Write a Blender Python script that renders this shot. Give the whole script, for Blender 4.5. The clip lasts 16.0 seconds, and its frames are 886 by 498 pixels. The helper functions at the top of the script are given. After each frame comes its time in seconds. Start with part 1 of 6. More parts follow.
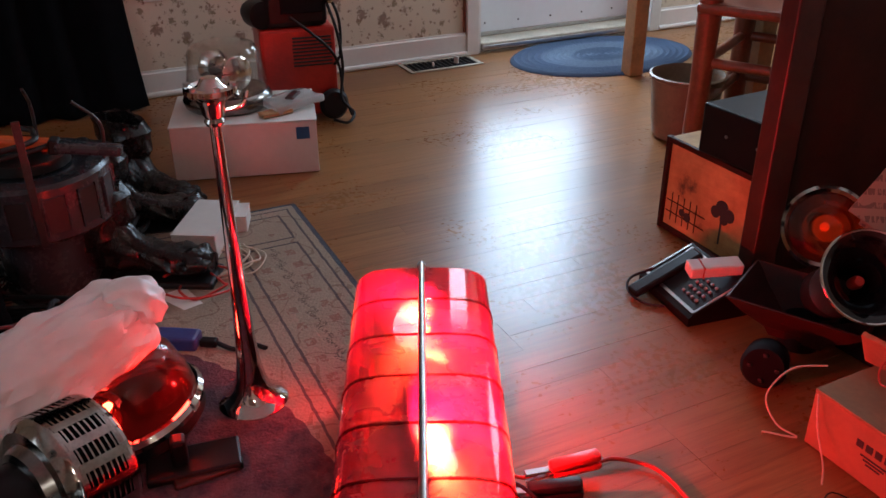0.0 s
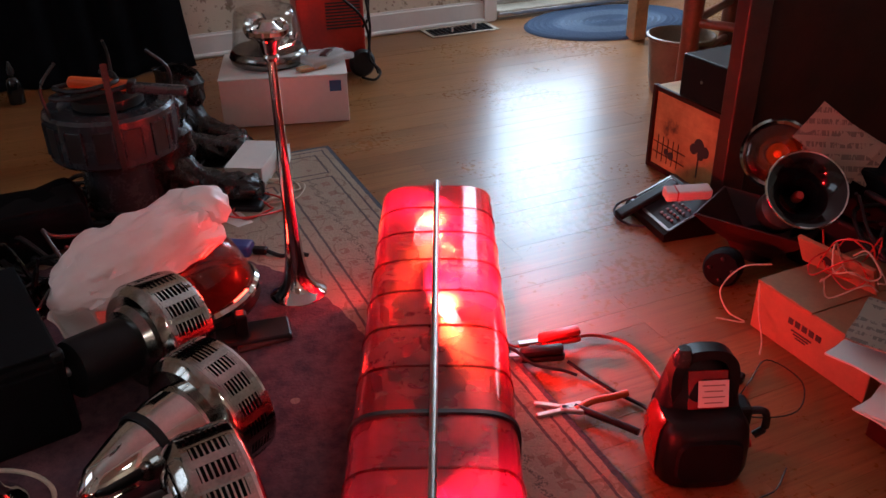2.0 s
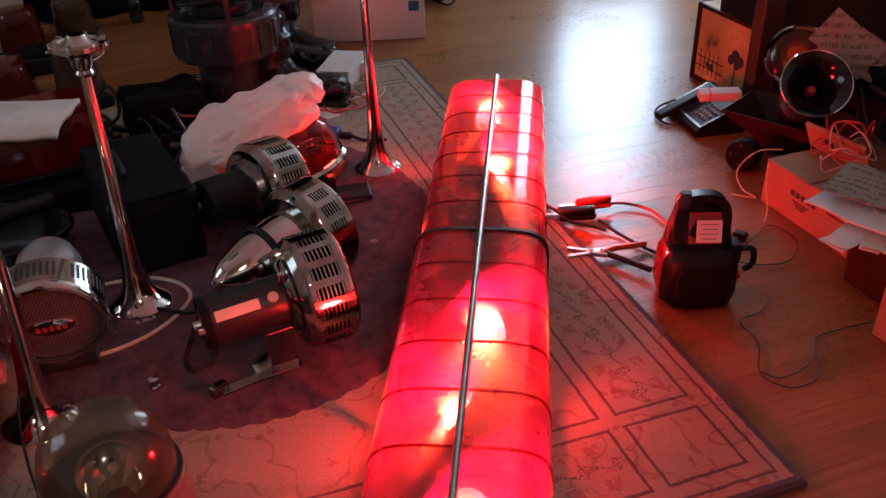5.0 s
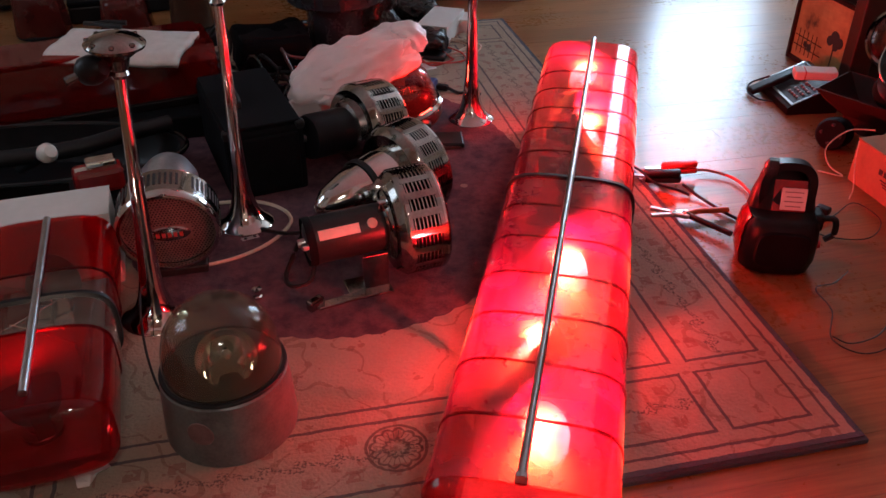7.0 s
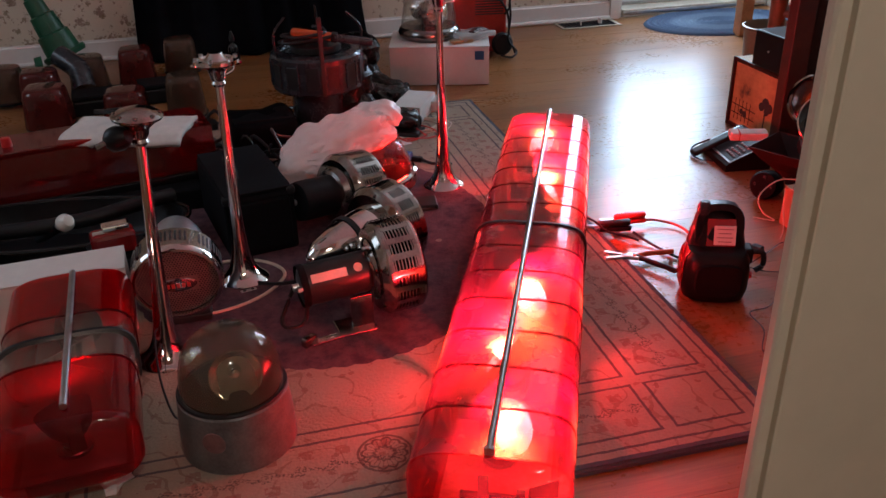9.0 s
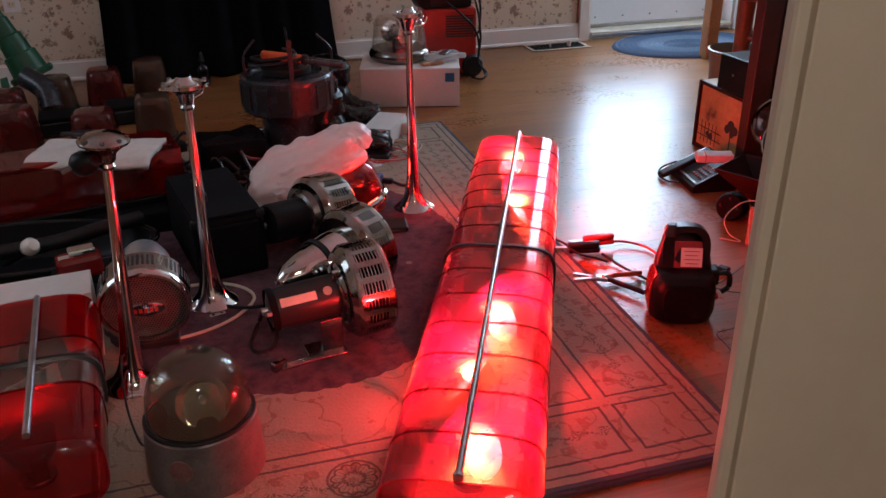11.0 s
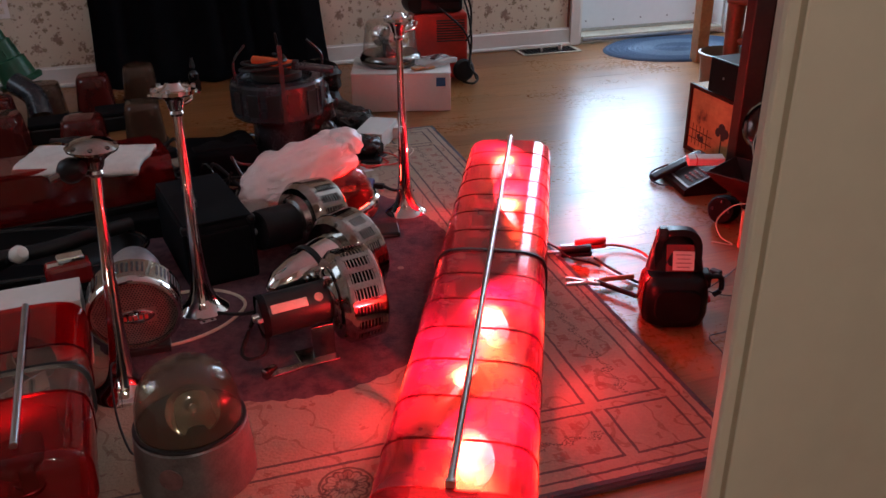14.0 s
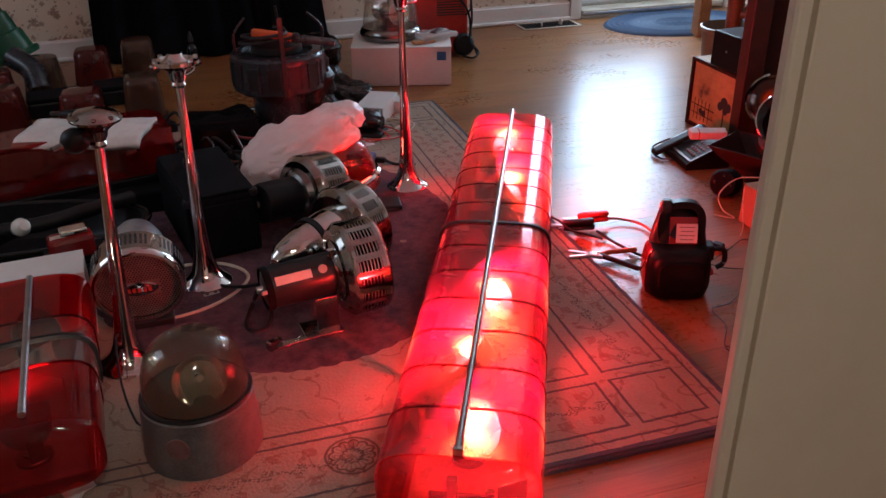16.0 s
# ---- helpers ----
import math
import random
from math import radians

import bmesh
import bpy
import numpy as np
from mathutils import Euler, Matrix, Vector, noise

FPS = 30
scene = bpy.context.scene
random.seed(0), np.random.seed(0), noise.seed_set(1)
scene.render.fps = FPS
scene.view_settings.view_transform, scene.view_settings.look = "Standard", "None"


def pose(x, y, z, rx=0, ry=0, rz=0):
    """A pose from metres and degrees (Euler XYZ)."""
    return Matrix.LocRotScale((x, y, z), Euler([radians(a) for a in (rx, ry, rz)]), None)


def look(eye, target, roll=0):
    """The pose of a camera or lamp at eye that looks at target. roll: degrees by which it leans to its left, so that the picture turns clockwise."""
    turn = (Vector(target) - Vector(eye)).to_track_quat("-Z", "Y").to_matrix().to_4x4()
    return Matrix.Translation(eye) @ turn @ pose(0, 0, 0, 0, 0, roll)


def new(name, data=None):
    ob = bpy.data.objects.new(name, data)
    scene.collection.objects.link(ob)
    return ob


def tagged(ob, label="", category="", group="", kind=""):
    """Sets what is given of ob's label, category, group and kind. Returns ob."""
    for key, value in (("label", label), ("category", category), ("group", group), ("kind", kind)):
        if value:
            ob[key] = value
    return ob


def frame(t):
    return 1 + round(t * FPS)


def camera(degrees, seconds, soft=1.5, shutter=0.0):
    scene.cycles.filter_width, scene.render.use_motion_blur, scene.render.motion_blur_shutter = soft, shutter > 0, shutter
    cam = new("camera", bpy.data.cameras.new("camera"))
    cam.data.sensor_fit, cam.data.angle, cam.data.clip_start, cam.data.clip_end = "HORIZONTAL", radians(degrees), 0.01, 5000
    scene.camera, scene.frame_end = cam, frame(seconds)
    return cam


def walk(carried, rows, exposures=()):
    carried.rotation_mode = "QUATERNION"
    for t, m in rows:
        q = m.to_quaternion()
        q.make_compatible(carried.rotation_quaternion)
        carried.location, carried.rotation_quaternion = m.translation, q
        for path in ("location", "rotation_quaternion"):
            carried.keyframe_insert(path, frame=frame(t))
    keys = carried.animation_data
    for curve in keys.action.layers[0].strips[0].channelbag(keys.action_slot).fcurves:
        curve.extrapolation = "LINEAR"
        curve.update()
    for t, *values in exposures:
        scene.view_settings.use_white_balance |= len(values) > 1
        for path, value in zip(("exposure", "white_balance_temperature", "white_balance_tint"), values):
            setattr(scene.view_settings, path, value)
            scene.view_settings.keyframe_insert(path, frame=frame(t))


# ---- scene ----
cam = camera(55.0, 16.0)
METRES, EYE, TILT, LEAN, TURN = 1.25, 0.965, -0.8, 0.3, -25.8
ROWS = [
    (0.0, 0.0, 0.0, 0.0, -0.01, -26.89, 0.02),
    (0.5, 0.0227, -0.0712, 0.0058, -1.41, -28.25, 0.49),
    (1.0, 0.0431, -0.1574, 0.014, 1.55, -28.19, -0.48),
    (1.5, 0.05, -0.2113, 0.0216, 2.07, -28.0, 0.28),
    (2.0, 0.0205, -0.2794, 0.0234, 1.52, -28.21, 0.44),
    (2.5, -0.0062, -0.3617, 0.0194, 1.61, -28.44, -0.14),
    (3.0, -0.0038, -0.4175, 0.0181, 1.72, -29.83, -0.34),
    (3.5, 0.0159, -0.4614, 0.0225, 2.54, -30.04, -0.16),
    (4.0, 0.0465, -0.5341, 0.0244, 4.77, -30.05, 0.69),
    (6.5, 0.0682, -0.6381, 0.0178, 10.31, -32.57, 0.14),
    (7.0, 0.0507, -0.6935, 0.0163, 13.13, -32.73, -0.55),
    (7.5, 0.0607, -0.7767, 0.0196, 12.94, -30.97, 0.23),
    (8.0, 0.0866, -0.8359, 0.0256, 12.22, -29.58, 0.37),
    (8.5, 0.0994, -0.8714, 0.0311, 11.64, -27.59, 0.88),
    (9.0, 0.1048, -0.8848, 0.0362, 11.09, -26.59, 0.77),
    (9.5, 0.1018, -0.8791, 0.0394, 10.63, -26.41, 0.38),
    (12.0, 0.1163, -0.885, 0.0467, 8.94, -24.57, 0.3),
    (12.5, 0.1161, -0.8824, 0.0456, 9.14, -24.33, 0.15),
    (13.0, 0.1145, -0.8802, 0.0448, 9.22, -24.24, 0.18),
    (13.5, 0.1144, -0.8816, 0.046, 9.13, -24.17, 0.28),
    (14.0, 0.112, -0.8777, 0.044, 8.77, -25.08, 0.31),
    (14.5, 0.1095, -0.8816, 0.045, 8.56, -25.07, 0.27),
    (15.0, 0.107, -0.8799, 0.044, 8.34, -25.29, 0.09),
    (15.5, 0.1019, -0.8807, 0.0412, 7.92, -26.11, 0.1),
    (16.0, 0.1007, -0.8835, 0.0341, 8.58, -26.54, 0.23),
]
walk(cam, [(t, pose(0, 0, EYE, TILT, LEAN, TURN) @ pose(METRES * x, METRES * y, METRES * z, 90 + pitch, roll, yaw)) for t, x, y, z, yaw, pitch, roll in ROWS], [(0.0, .02, 6250, 12), (4.0, .02, 6250, 12), (8.0, .12, 6100, 12), (16.0, .10, 6050, 12)])

# ---- light ----
world = bpy.data.worlds.new("sky")
scene.world = world
world.use_nodes = True
wn = world.node_tree
sky = wn.nodes.new("ShaderNodeTexSky")
sky.sky_type, sky.sun_disc, sky.sun_elevation, sky.sun_rotation = "NISHITA", False, radians(35), radians(20)
wn.links.new(sky.outputs[0], wn.nodes["Background"].inputs[0])
wn.nodes["Background"].inputs[1].default_value = 0.1
sun = new("sun", bpy.data.lights.new("sun", "SUN"))
sun.data.energy, sun.data.angle, sun.data.color = 1.0, radians(12), (1, .96, .9)
sun.matrix_basis = look((1, 6, 5), (0, 0, 0))


def area(name, eye, target, sx, sy, watts, colour):
    lamp = new(name, bpy.data.lights.new(name, "AREA"))
    lamp.data.shape, lamp.data.size, lamp.data.size_y = "RECTANGLE", sx, sy
    lamp.data.energy, lamp.data.color = watts, colour
    lamp.matrix_basis = look(eye, target)
    return lamp


area("door_daylight", (2.085, 3.372, 1.14), (2.085, 0, 1.14), 0.60, 1.42, 41, (.61, .80, 1))
# Unseen sources: two windows and a hall lamp, added to brighten room and casing
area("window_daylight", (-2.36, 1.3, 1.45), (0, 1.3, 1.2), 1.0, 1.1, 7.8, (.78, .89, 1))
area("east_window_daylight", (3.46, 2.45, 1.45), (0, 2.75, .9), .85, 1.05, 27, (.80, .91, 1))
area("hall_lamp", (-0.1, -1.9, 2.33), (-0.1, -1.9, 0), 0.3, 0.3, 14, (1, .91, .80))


def bulb_light(name, place, watts, colour=(1, .74, .60), size=0.022):
    lamp = new(name, bpy.data.lights.new(name, "POINT"))
    lamp.data.energy, lamp.data.color, lamp.data.shadow_soft_size = watts, colour, size
    lamp.location = place
    return lamp


# ---- materials ----
def nodes_of(name):
    m = bpy.data.materials.new(name)
    m.use_nodes = True
    return m, m.node_tree, m.node_tree.nodes["Principled BSDF"]


def ramp(nt, fac, stops):
    r = nt.nodes.new("ShaderNodeValToRGB")
    while len(r.color_ramp.elements) < len(stops):
        r.color_ramp.elements.new(0.5)
    for e, (p, c) in zip(r.color_ramp.elements, stops):
        e.position, e.color = p, (*c, 1)
    nt.links.new(fac, r.inputs[0])
    return r.outputs[0]


def coords(nt, scale=(1, 1, 1), which="Object"):
    tc, mp = nt.nodes.new("ShaderNodeTexCoord"), nt.nodes.new("ShaderNodeMapping")
    mp.inputs["Scale"].default_value = scale
    nt.links.new(tc.outputs[which], mp.inputs[0])
    return mp.outputs[0]


def noise_of(nt, vec, scale, detail=4.0, rough=0.6):
    n = nt.nodes.new("ShaderNodeTexNoise")
    n.inputs["Scale"].default_value, n.inputs["Detail"].default_value, n.inputs["Roughness"].default_value = scale, detail, rough
    nt.links.new(vec, n.inputs["Vector"])
    return n.outputs["Fac"]


def math_of(nt, op, a, b=0.0, c=0.0):
    n = nt.nodes.new("ShaderNodeMath")
    n.operation = op
    for i, v in enumerate((a, b, c)):
        if isinstance(v, (int, float)):
            n.inputs[i].default_value = v
        else:
            nt.links.new(v, n.inputs[i])
    return n.outputs[0]


def mix_of(nt, fac, a, b):
    n = nt.nodes.new("ShaderNodeMix")
    n.data_type = "RGBA"
    for sock, v in ((n.inputs[0], fac), (n.inputs[6], a), (n.inputs[7], b)):
        if isinstance(v, tuple):
            sock.default_value = (*v, 1)
        elif isinstance(v, (int, float)):
            sock.default_value = v
        else:
            nt.links.new(v, sock)
    return n.outputs[2]


def bump_of(nt, bsdf, height, strength, distance=0.002):
    b = nt.nodes.new("ShaderNodeBump")
    b.inputs["Strength"].default_value, b.inputs["Distance"].default_value = strength, distance
    nt.links.new(height, b.inputs["Height"])
    nt.links.new(b.outputs[0], bsdf.inputs["Normal"])


def surface(name, colour, rough=0.5, metal=0.0, vary=0.25, scale=18.0, bump=0.1, spec=0.5):
    """A plain material with stains at two scales, uneven gloss and fine relief."""
    m, nt, b = nodes_of(name)
    vec = coords(nt)
    big, fine = noise_of(nt, vec, scale), noise_of(nt, vec, scale * 9, 3)
    both = math_of(nt, "ADD", math_of(nt, "MULTIPLY", big, 0.65), math_of(nt, "MULTIPLY", fine, 0.35))
    lo, hi = tuple(c * (1 - vary) for c in colour), tuple(min(1, c * (1 + vary)) for c in colour)
    nt.links.new(ramp(nt, both, [(0.32, lo), (0.68, hi)]), b.inputs["Base Color"])
    nt.links.new(math_of(nt, "MULTIPLY_ADD", both, 0.3 * rough, rough * 0.85), b.inputs["Roughness"])
    b.inputs["Metallic"].default_value = metal
    b.inputs["Specular IOR Level"].default_value = spec
    bump_of(nt, b, fine, bump, 0.001)
    return m


def tinted(name, colour, clear=0.55, rough=0.1, haze=None, dull_share=0.4, blur=0.0, glow_tint=None, blotch=0.25, veil=None):
    """Coloured see-through plastic: partly clear, partly scattering, with a gloss that follows Fresnel."""
    m, nt, b = nodes_of(name)
    nt.nodes.remove(b)
    out = nt.nodes["Material Output"]
    see, thru, dull, gloss = (nt.nodes.new("ShaderNodeBsdf" + k) for k in ("Transparent", "Translucent", "Diffuse", "Glossy"))
    scat = nt.nodes.new("ShaderNodeMixShader")
    scat.inputs[0].default_value = dull_share
    see.inputs[0].default_value = (*colour, 1)
    thru.inputs[0].default_value = (*(haze or colour), 1)
    dull.inputs[0].default_value = (*(veil or haze or colour), 1)
    nt.links.new(thru.outputs[0], scat.inputs[1])
    nt.links.new(dull.outputs[0], scat.inputs[2])
    gloss.inputs[0].default_value = (1, 1, 1, 1)
    vec = coords(nt)
    dirt = noise_of(nt, vec, 14)
    nt.links.new(math_of(nt, "MULTIPLY_ADD", dirt, rough, rough * 0.5), gloss.inputs["Roughness"])
    fac = math_of(nt, "MULTIPLY_ADD", dirt, -blotch, clear + blotch * 0.5)
    one, two = nt.nodes.new("ShaderNodeMixShader"), nt.nodes.new("ShaderNodeMixShader")
    nt.links.new(fac, one.inputs[0])
    nt.links.new(scat.outputs[0], one.inputs[1])
    nt.links.new(see.outputs[0], one.inputs[2])
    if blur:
        # moulded plastic also bends part of the light softly; tint paints in yellow glow
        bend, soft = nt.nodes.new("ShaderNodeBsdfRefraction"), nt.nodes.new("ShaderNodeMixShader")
        bend.inputs["Color"].default_value = (*(glow_tint or colour), 1)
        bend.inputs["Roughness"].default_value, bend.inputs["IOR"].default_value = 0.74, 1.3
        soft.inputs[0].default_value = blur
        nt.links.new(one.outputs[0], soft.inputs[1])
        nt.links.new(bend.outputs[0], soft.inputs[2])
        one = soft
    edge = nt.nodes.new("ShaderNodeLayerWeight")
    sheen = math_of(nt, "MULTIPLY_ADD", math_of(nt, "POWER", edge.outputs["Facing"], 5.0), 0.80, 0.035)
    nt.links.new(sheen, two.inputs[0])
    nt.links.new(one.outputs[0], two.inputs[1])
    nt.links.new(gloss.outputs[0], two.inputs[2])
    nt.links.new(two.outputs[0], out.inputs[0])
    return m


def glow(name, colour, strength):
    m, nt, b = nodes_of(name)
    b.inputs["Base Color"].default_value = (*colour, 1)
    b.inputs["Emission Color"].default_value = (*colour, 1)
    b.inputs["Emission Strength"].default_value = strength
    return m


def oak_planks():
    m, nt, b = nodes_of("oak_planks")
    info = nt.nodes.new("ShaderNodeObjectInfo")
    geo = nt.nodes.new("ShaderNodeNewGeometry")
    shift = nt.nodes.new("ShaderNodeVectorMath")
    shift.operation = "ADD"
    nt.links.new(geo.outputs["Position"], shift.inputs[0])
    comb = nt.nodes.new("ShaderNodeCombineXYZ")
    nt.links.new(math_of(nt, "MULTIPLY", info.outputs["Random"], 37.0), comb.inputs[0])
    nt.links.new(comb.outputs[0], shift.inputs[1])
    mp = nt.nodes.new("ShaderNodeMapping")
    mp.inputs["Scale"].default_value = (2.2, 42, 8)
    nt.links.new(shift.outputs[0], mp.inputs[0])
    grain = noise_of(nt, mp.outputs[0], 2.0, 6, 0.65)
    col = ramp(nt, grain, [(0.25, (.17, .066, .021)), (0.5, (.28, .120, .040)), (0.78, (.37, .170, .060))])
    tone = math_of(nt, "MULTIPLY_ADD", info.outputs["Random"], 0.34, 0.0)
    col = mix_of(nt, tone, col, (.105, .045, .018))
    wide = noise_of(nt, geo.outputs["Position"], 2.4, 5)
    scuff = noise_of(nt, geo.outputs["Position"], 60, 3)
    nt.links.new(col, b.inputs["Base Color"])
    r = math_of(nt, "MULTIPLY_ADD", wide, 0.14, 0.17)
    nt.links.new(math_of(nt, "MULTIPLY_ADD", scuff, 0.10, r), b.inputs["Roughness"])
    b.inputs["Specular IOR Level"].default_value = 0.5
    h = math_of(nt, "ADD", math_of(nt, "MULTIPLY", grain, 0.35), wide)
    bump_of(nt, b, h, 0.12, 0.004)
    return m


def wallpaper():
    m, nt, b = nodes_of("floral_wallpaper")
    vec = coords(nt, (1, 1, 1))
    warp = noise_of(nt, vec, 9, 3)
    base = mix_of(nt, noise_of(nt, vec, 3), (.60, .52, .40), (.68, .60, .48))
    for scale, limit, a, c, seed in ((11.5, .25, (.17, .13, .085), (.34, .18, .14), 0.0), (21.0, .25, (.18, .15, .08), (.30, .20, .13), 5.3), (34.0, .20, (.20, .12, .08), (.28, .16, .11), 9.1)):
        mp = nt.nodes.new("ShaderNodeMapping")
        mp.inputs["Location"].default_value = (seed, seed, seed)
        nt.links.new(vec, mp.inputs[0])
        vo = nt.nodes.new("ShaderNodeTexVoronoi")
        vo.inputs["Scale"].default_value = scale
        nt.links.new(mp.outputs[0], vo.inputs["Vector"])
        petals = noise_of(nt, mp.outputs[0], scale * 7, 2)
        d = math_of(nt, "ADD", vo.outputs["Distance"], math_of(nt, "MULTIPLY_ADD", petals, 0.75, -0.36))
        mask = ramp(nt, d, [(limit - .06, (1, 1, 1)), (limit + .04, (0, 0, 0))])
        ink = mix_of(nt, petals, a, c)
        base = mix_of(nt, math_of(nt, "MULTIPLY", mask, 0.85), base, ink)
    nt.links.new(base, b.inputs["Base Color"])
    b.inputs["Roughness"].default_value = 0.75
    bump_of(nt, b, warp, 0.08, 0.002)
    return m


RUG = (-0.92, 0.545, -0.025, 2.055)


def rug_wool():
    m, nt, b = nodes_of("woven_rug")
    geo = nt.nodes.new("ShaderNodeNewGeometry")
    sep = nt.nodes.new("ShaderNodeSeparateXYZ")
    nt.links.new(geo.outputs["Position"], sep.inputs[0])
    wob = math_of(nt, "MULTIPLY_ADD", noise_of(nt, geo.outputs["Position"], 45, 2), 0.006, -0.003)
    x, y = math_of(nt, "ADD", sep.outputs[0], wob), math_of(nt, "ADD", sep.outputs[1], wob)
    dx = math_of(nt, "MINIMUM", math_of(nt, "SUBTRACT", x, RUG[0]), math_of(nt, "SUBTRACT", RUG[1], x))
    dy = math_of(nt, "MINIMUM", math_of(nt, "SUBTRACT", y, RUG[2]), math_of(nt, "SUBTRACT", RUG[3], y))
    d = math_of(nt, "MINIMUM", dx, dy)
    e = math_of(nt, "MAXIMUM", dx, dy)

    def near(v, at, half):
        return math_of(nt, "LESS_THAN", math_of(nt, "ABSOLUTE", math_of(nt, "SUBTRACT", v, at)), half)

    def both(a, c):
        return math_of(nt, "MULTIPLY", a, c)

    def either(*all_of):
        r = all_of[0]
        for k in all_of[1:]:
            r = math_of(nt, "MAXIMUM", r, k)
        return r

    band = both(math_of(nt, "GREATER_THAN", d, 0.061), math_of(nt, "LESS_THAN", d, 0.203))
    corner = both(band, math_of(nt, "LESS_THAN", e, 0.203))
    side = both(band, math_of(nt, "GREATER_THAN", e, 0.227))
    panel = either(corner, side)
    lines = either(near(d, 0.034, .0028), both(near(d, 0.064, .0030), panel), both(near(d, 0.200, .0030), panel),
                   both(band, near(e, 0.200, .0030)), both(band, near(e, 0.230, .0030)), both(near(d, 0.232, .0030), math_of(nt, "GREATER_THAN", e, .23)))
    pile = noise_of(nt, geo.outputs["Position"], 160, 3)
    cloth = mix_of(nt, noise_of(nt, geo.outputs["Position"], 6, 4), (.31, .245, .18), (.43, .35, .27))
    vo = nt.nodes.new("ShaderNodeTexVoronoi")
    vo.inputs["Scale"].default_value = 24
    nt.links.new(geo.outputs["Position"], vo.inputs["Vector"])
    leaf = noise_of(nt, geo.outputs["Position"], 75, 2)
    flower = math_of(nt, "LESS_THAN", math_of(nt, "MULTIPLY_ADD", leaf, 0.9, math_of(nt, "SUBTRACT", vo.outputs["Distance"], 0.45)), 0.13)
    cloth = mix_of(nt, math_of(nt, "MULTIPLY", flower, 0.6), cloth, mix_of(nt, leaf, (.26, .09, .07), (.16, .15, .12)))
    # curling vines over the pale field
    curl = noise_of(nt, geo.outputs["Position"], 8.5, 1.5, .45)
    vine = math_of(nt, "LESS_THAN", math_of(nt, "ABSOLUTE", math_of(nt, "SUBTRACT", curl, 0.5)), 0.010)
    scroll = both(vine, math_of(nt, "GREATER_THAN", leaf, 0.40))
    cloth = mix_of(nt, math_of(nt, "MULTIPLY", scroll, 0.45), cloth, (.17, .10, .07))
    # rows of faded red blossoms on both sides of the border's trail
    beat = math_of(nt, "GREATER_THAN", math_of(nt, "SINE", math_of(nt, "MULTIPLY", e, 97.0)), 0.30)
    bloom = both(both(side, either(near(d, 0.096, .011), near(d, 0.170, .011))), both(beat, math_of(nt, "GREATER_THAN", leaf, 0.44)))
    cloth = mix_of(nt, math_of(nt, "MULTIPLY", bloom, 0.55), cloth, (.25, .095, .080))
    # a trail of dark leaves along the middle of each border
    stem = math_of(nt, "MULTIPLY", math_of(nt, "SINE", math_of(nt, "MULTIPLY", math_of(nt, "ADD", x, y), 110.0)), 0.007)
    twig = noise_of(nt, geo.outputs["Position"], 210, 2)
    trail = both(side, both(math_of(nt, "LESS_THAN", math_of(nt, "ABSOLUTE", math_of(nt, "SUBTRACT", math_of(nt, "SUBTRACT", d, 0.132), stem)), 0.0075), math_of(nt, "GREATER_THAN", twig, 0.52)))
    cloth = mix_of(nt, math_of(nt, "MULTIPLY", trail, 0.75), cloth, (.09, .075, .07))
    # a round flower in the middle of each end border
    mx = math_of(nt, "ABSOLUTE", math_of(nt, "SUBTRACT", x, -0.185))
    my = math_of(nt, "SUBTRACT", d, 0.140)
    rr = math_of(nt, "SQRT", math_of(nt, "ADD", math_of(nt, "MULTIPLY", mx, mx), math_of(nt, "MULTIPLY", my, my)))
    ang = math_of(nt, "ARCTAN2", my, mx)
    scall = math_of(nt, "MULTIPLY", math_of(nt, "ABSOLUTE", math_of(nt, "SINE", math_of(nt, "MULTIPLY", ang, 6.0))), 0.006)
    rs = math_of(nt, "SUBTRACT", rr, scall)
    med = either(near(rr, .047, .0025), near(rs, .035, .0025), near(rs, .014, .003), both(math_of(nt, "LESS_THAN", rr, .036), near(math_of(nt, "SINE", math_of(nt, "MULTIPLY", ang, 12.0)), 0, .25)))
    cloth = mix_of(nt, math_of(nt, "MULTIPLY", both(med, side), 0.7), cloth, (.10, .055, .05))
    # the dark oval field with its scalloped rim
    ex = math_of(nt, "DIVIDE", math_of(nt, "SUBTRACT", x, -0.19), 0.485)
    ey = math_of(nt, "DIVIDE", math_of(nt, "SUBTRACT", y, 1.01), 0.61)
    er = math_of(nt, "SQRT", math_of(nt, "ADD", math_of(nt, "MULTIPLY", ex, ex), math_of(nt, "MULTIPLY", ey, ey)))
    ea = math_of(nt, "ARCTAN2", ey, ex)
    er = math_of(nt, "SUBTRACT", er, math_of(nt, "MULTIPLY", math_of(nt, "ABSOLUTE", math_of(nt, "SINE", math_of(nt, "MULTIPLY", ea, 34.0))), 0.010))
    oval = math_of(nt, "LESS_THAN", er, 1.0)
    spots = nt.nodes.new("ShaderNodeTexVoronoi")
    spots.inputs["Scale"].default_value = 6.5
    nt.links.new(geo.outputs["Position"], spots.inputs["Vector"])
    spot = math_of(nt, "LESS_THAN", spots.outputs["Distance"], 0.085)
    plum = mix_of(nt, ramp(nt, noise_of(nt, geo.outputs["Position"], 26, 5, .7), [(.35, (0, 0, 0)), (.65, (1, 1, 1))]), (.070, .040, .055), (.165, .085, .100))
    plum = mix_of(nt, math_of(nt, "MULTIPLY", spot, 0.6), plum, (.40, .34, .26))
    cloth = mix_of(nt, oval, cloth, plum)
    cloth = mix_of(nt, math_of(nt, "MULTIPLY", lines, 0.85), cloth, (.085, .075, .085))
    cloth = mix_of(nt, math_of(nt, "LESS_THAN", d, 0.015), cloth, (.085, .10, .12))
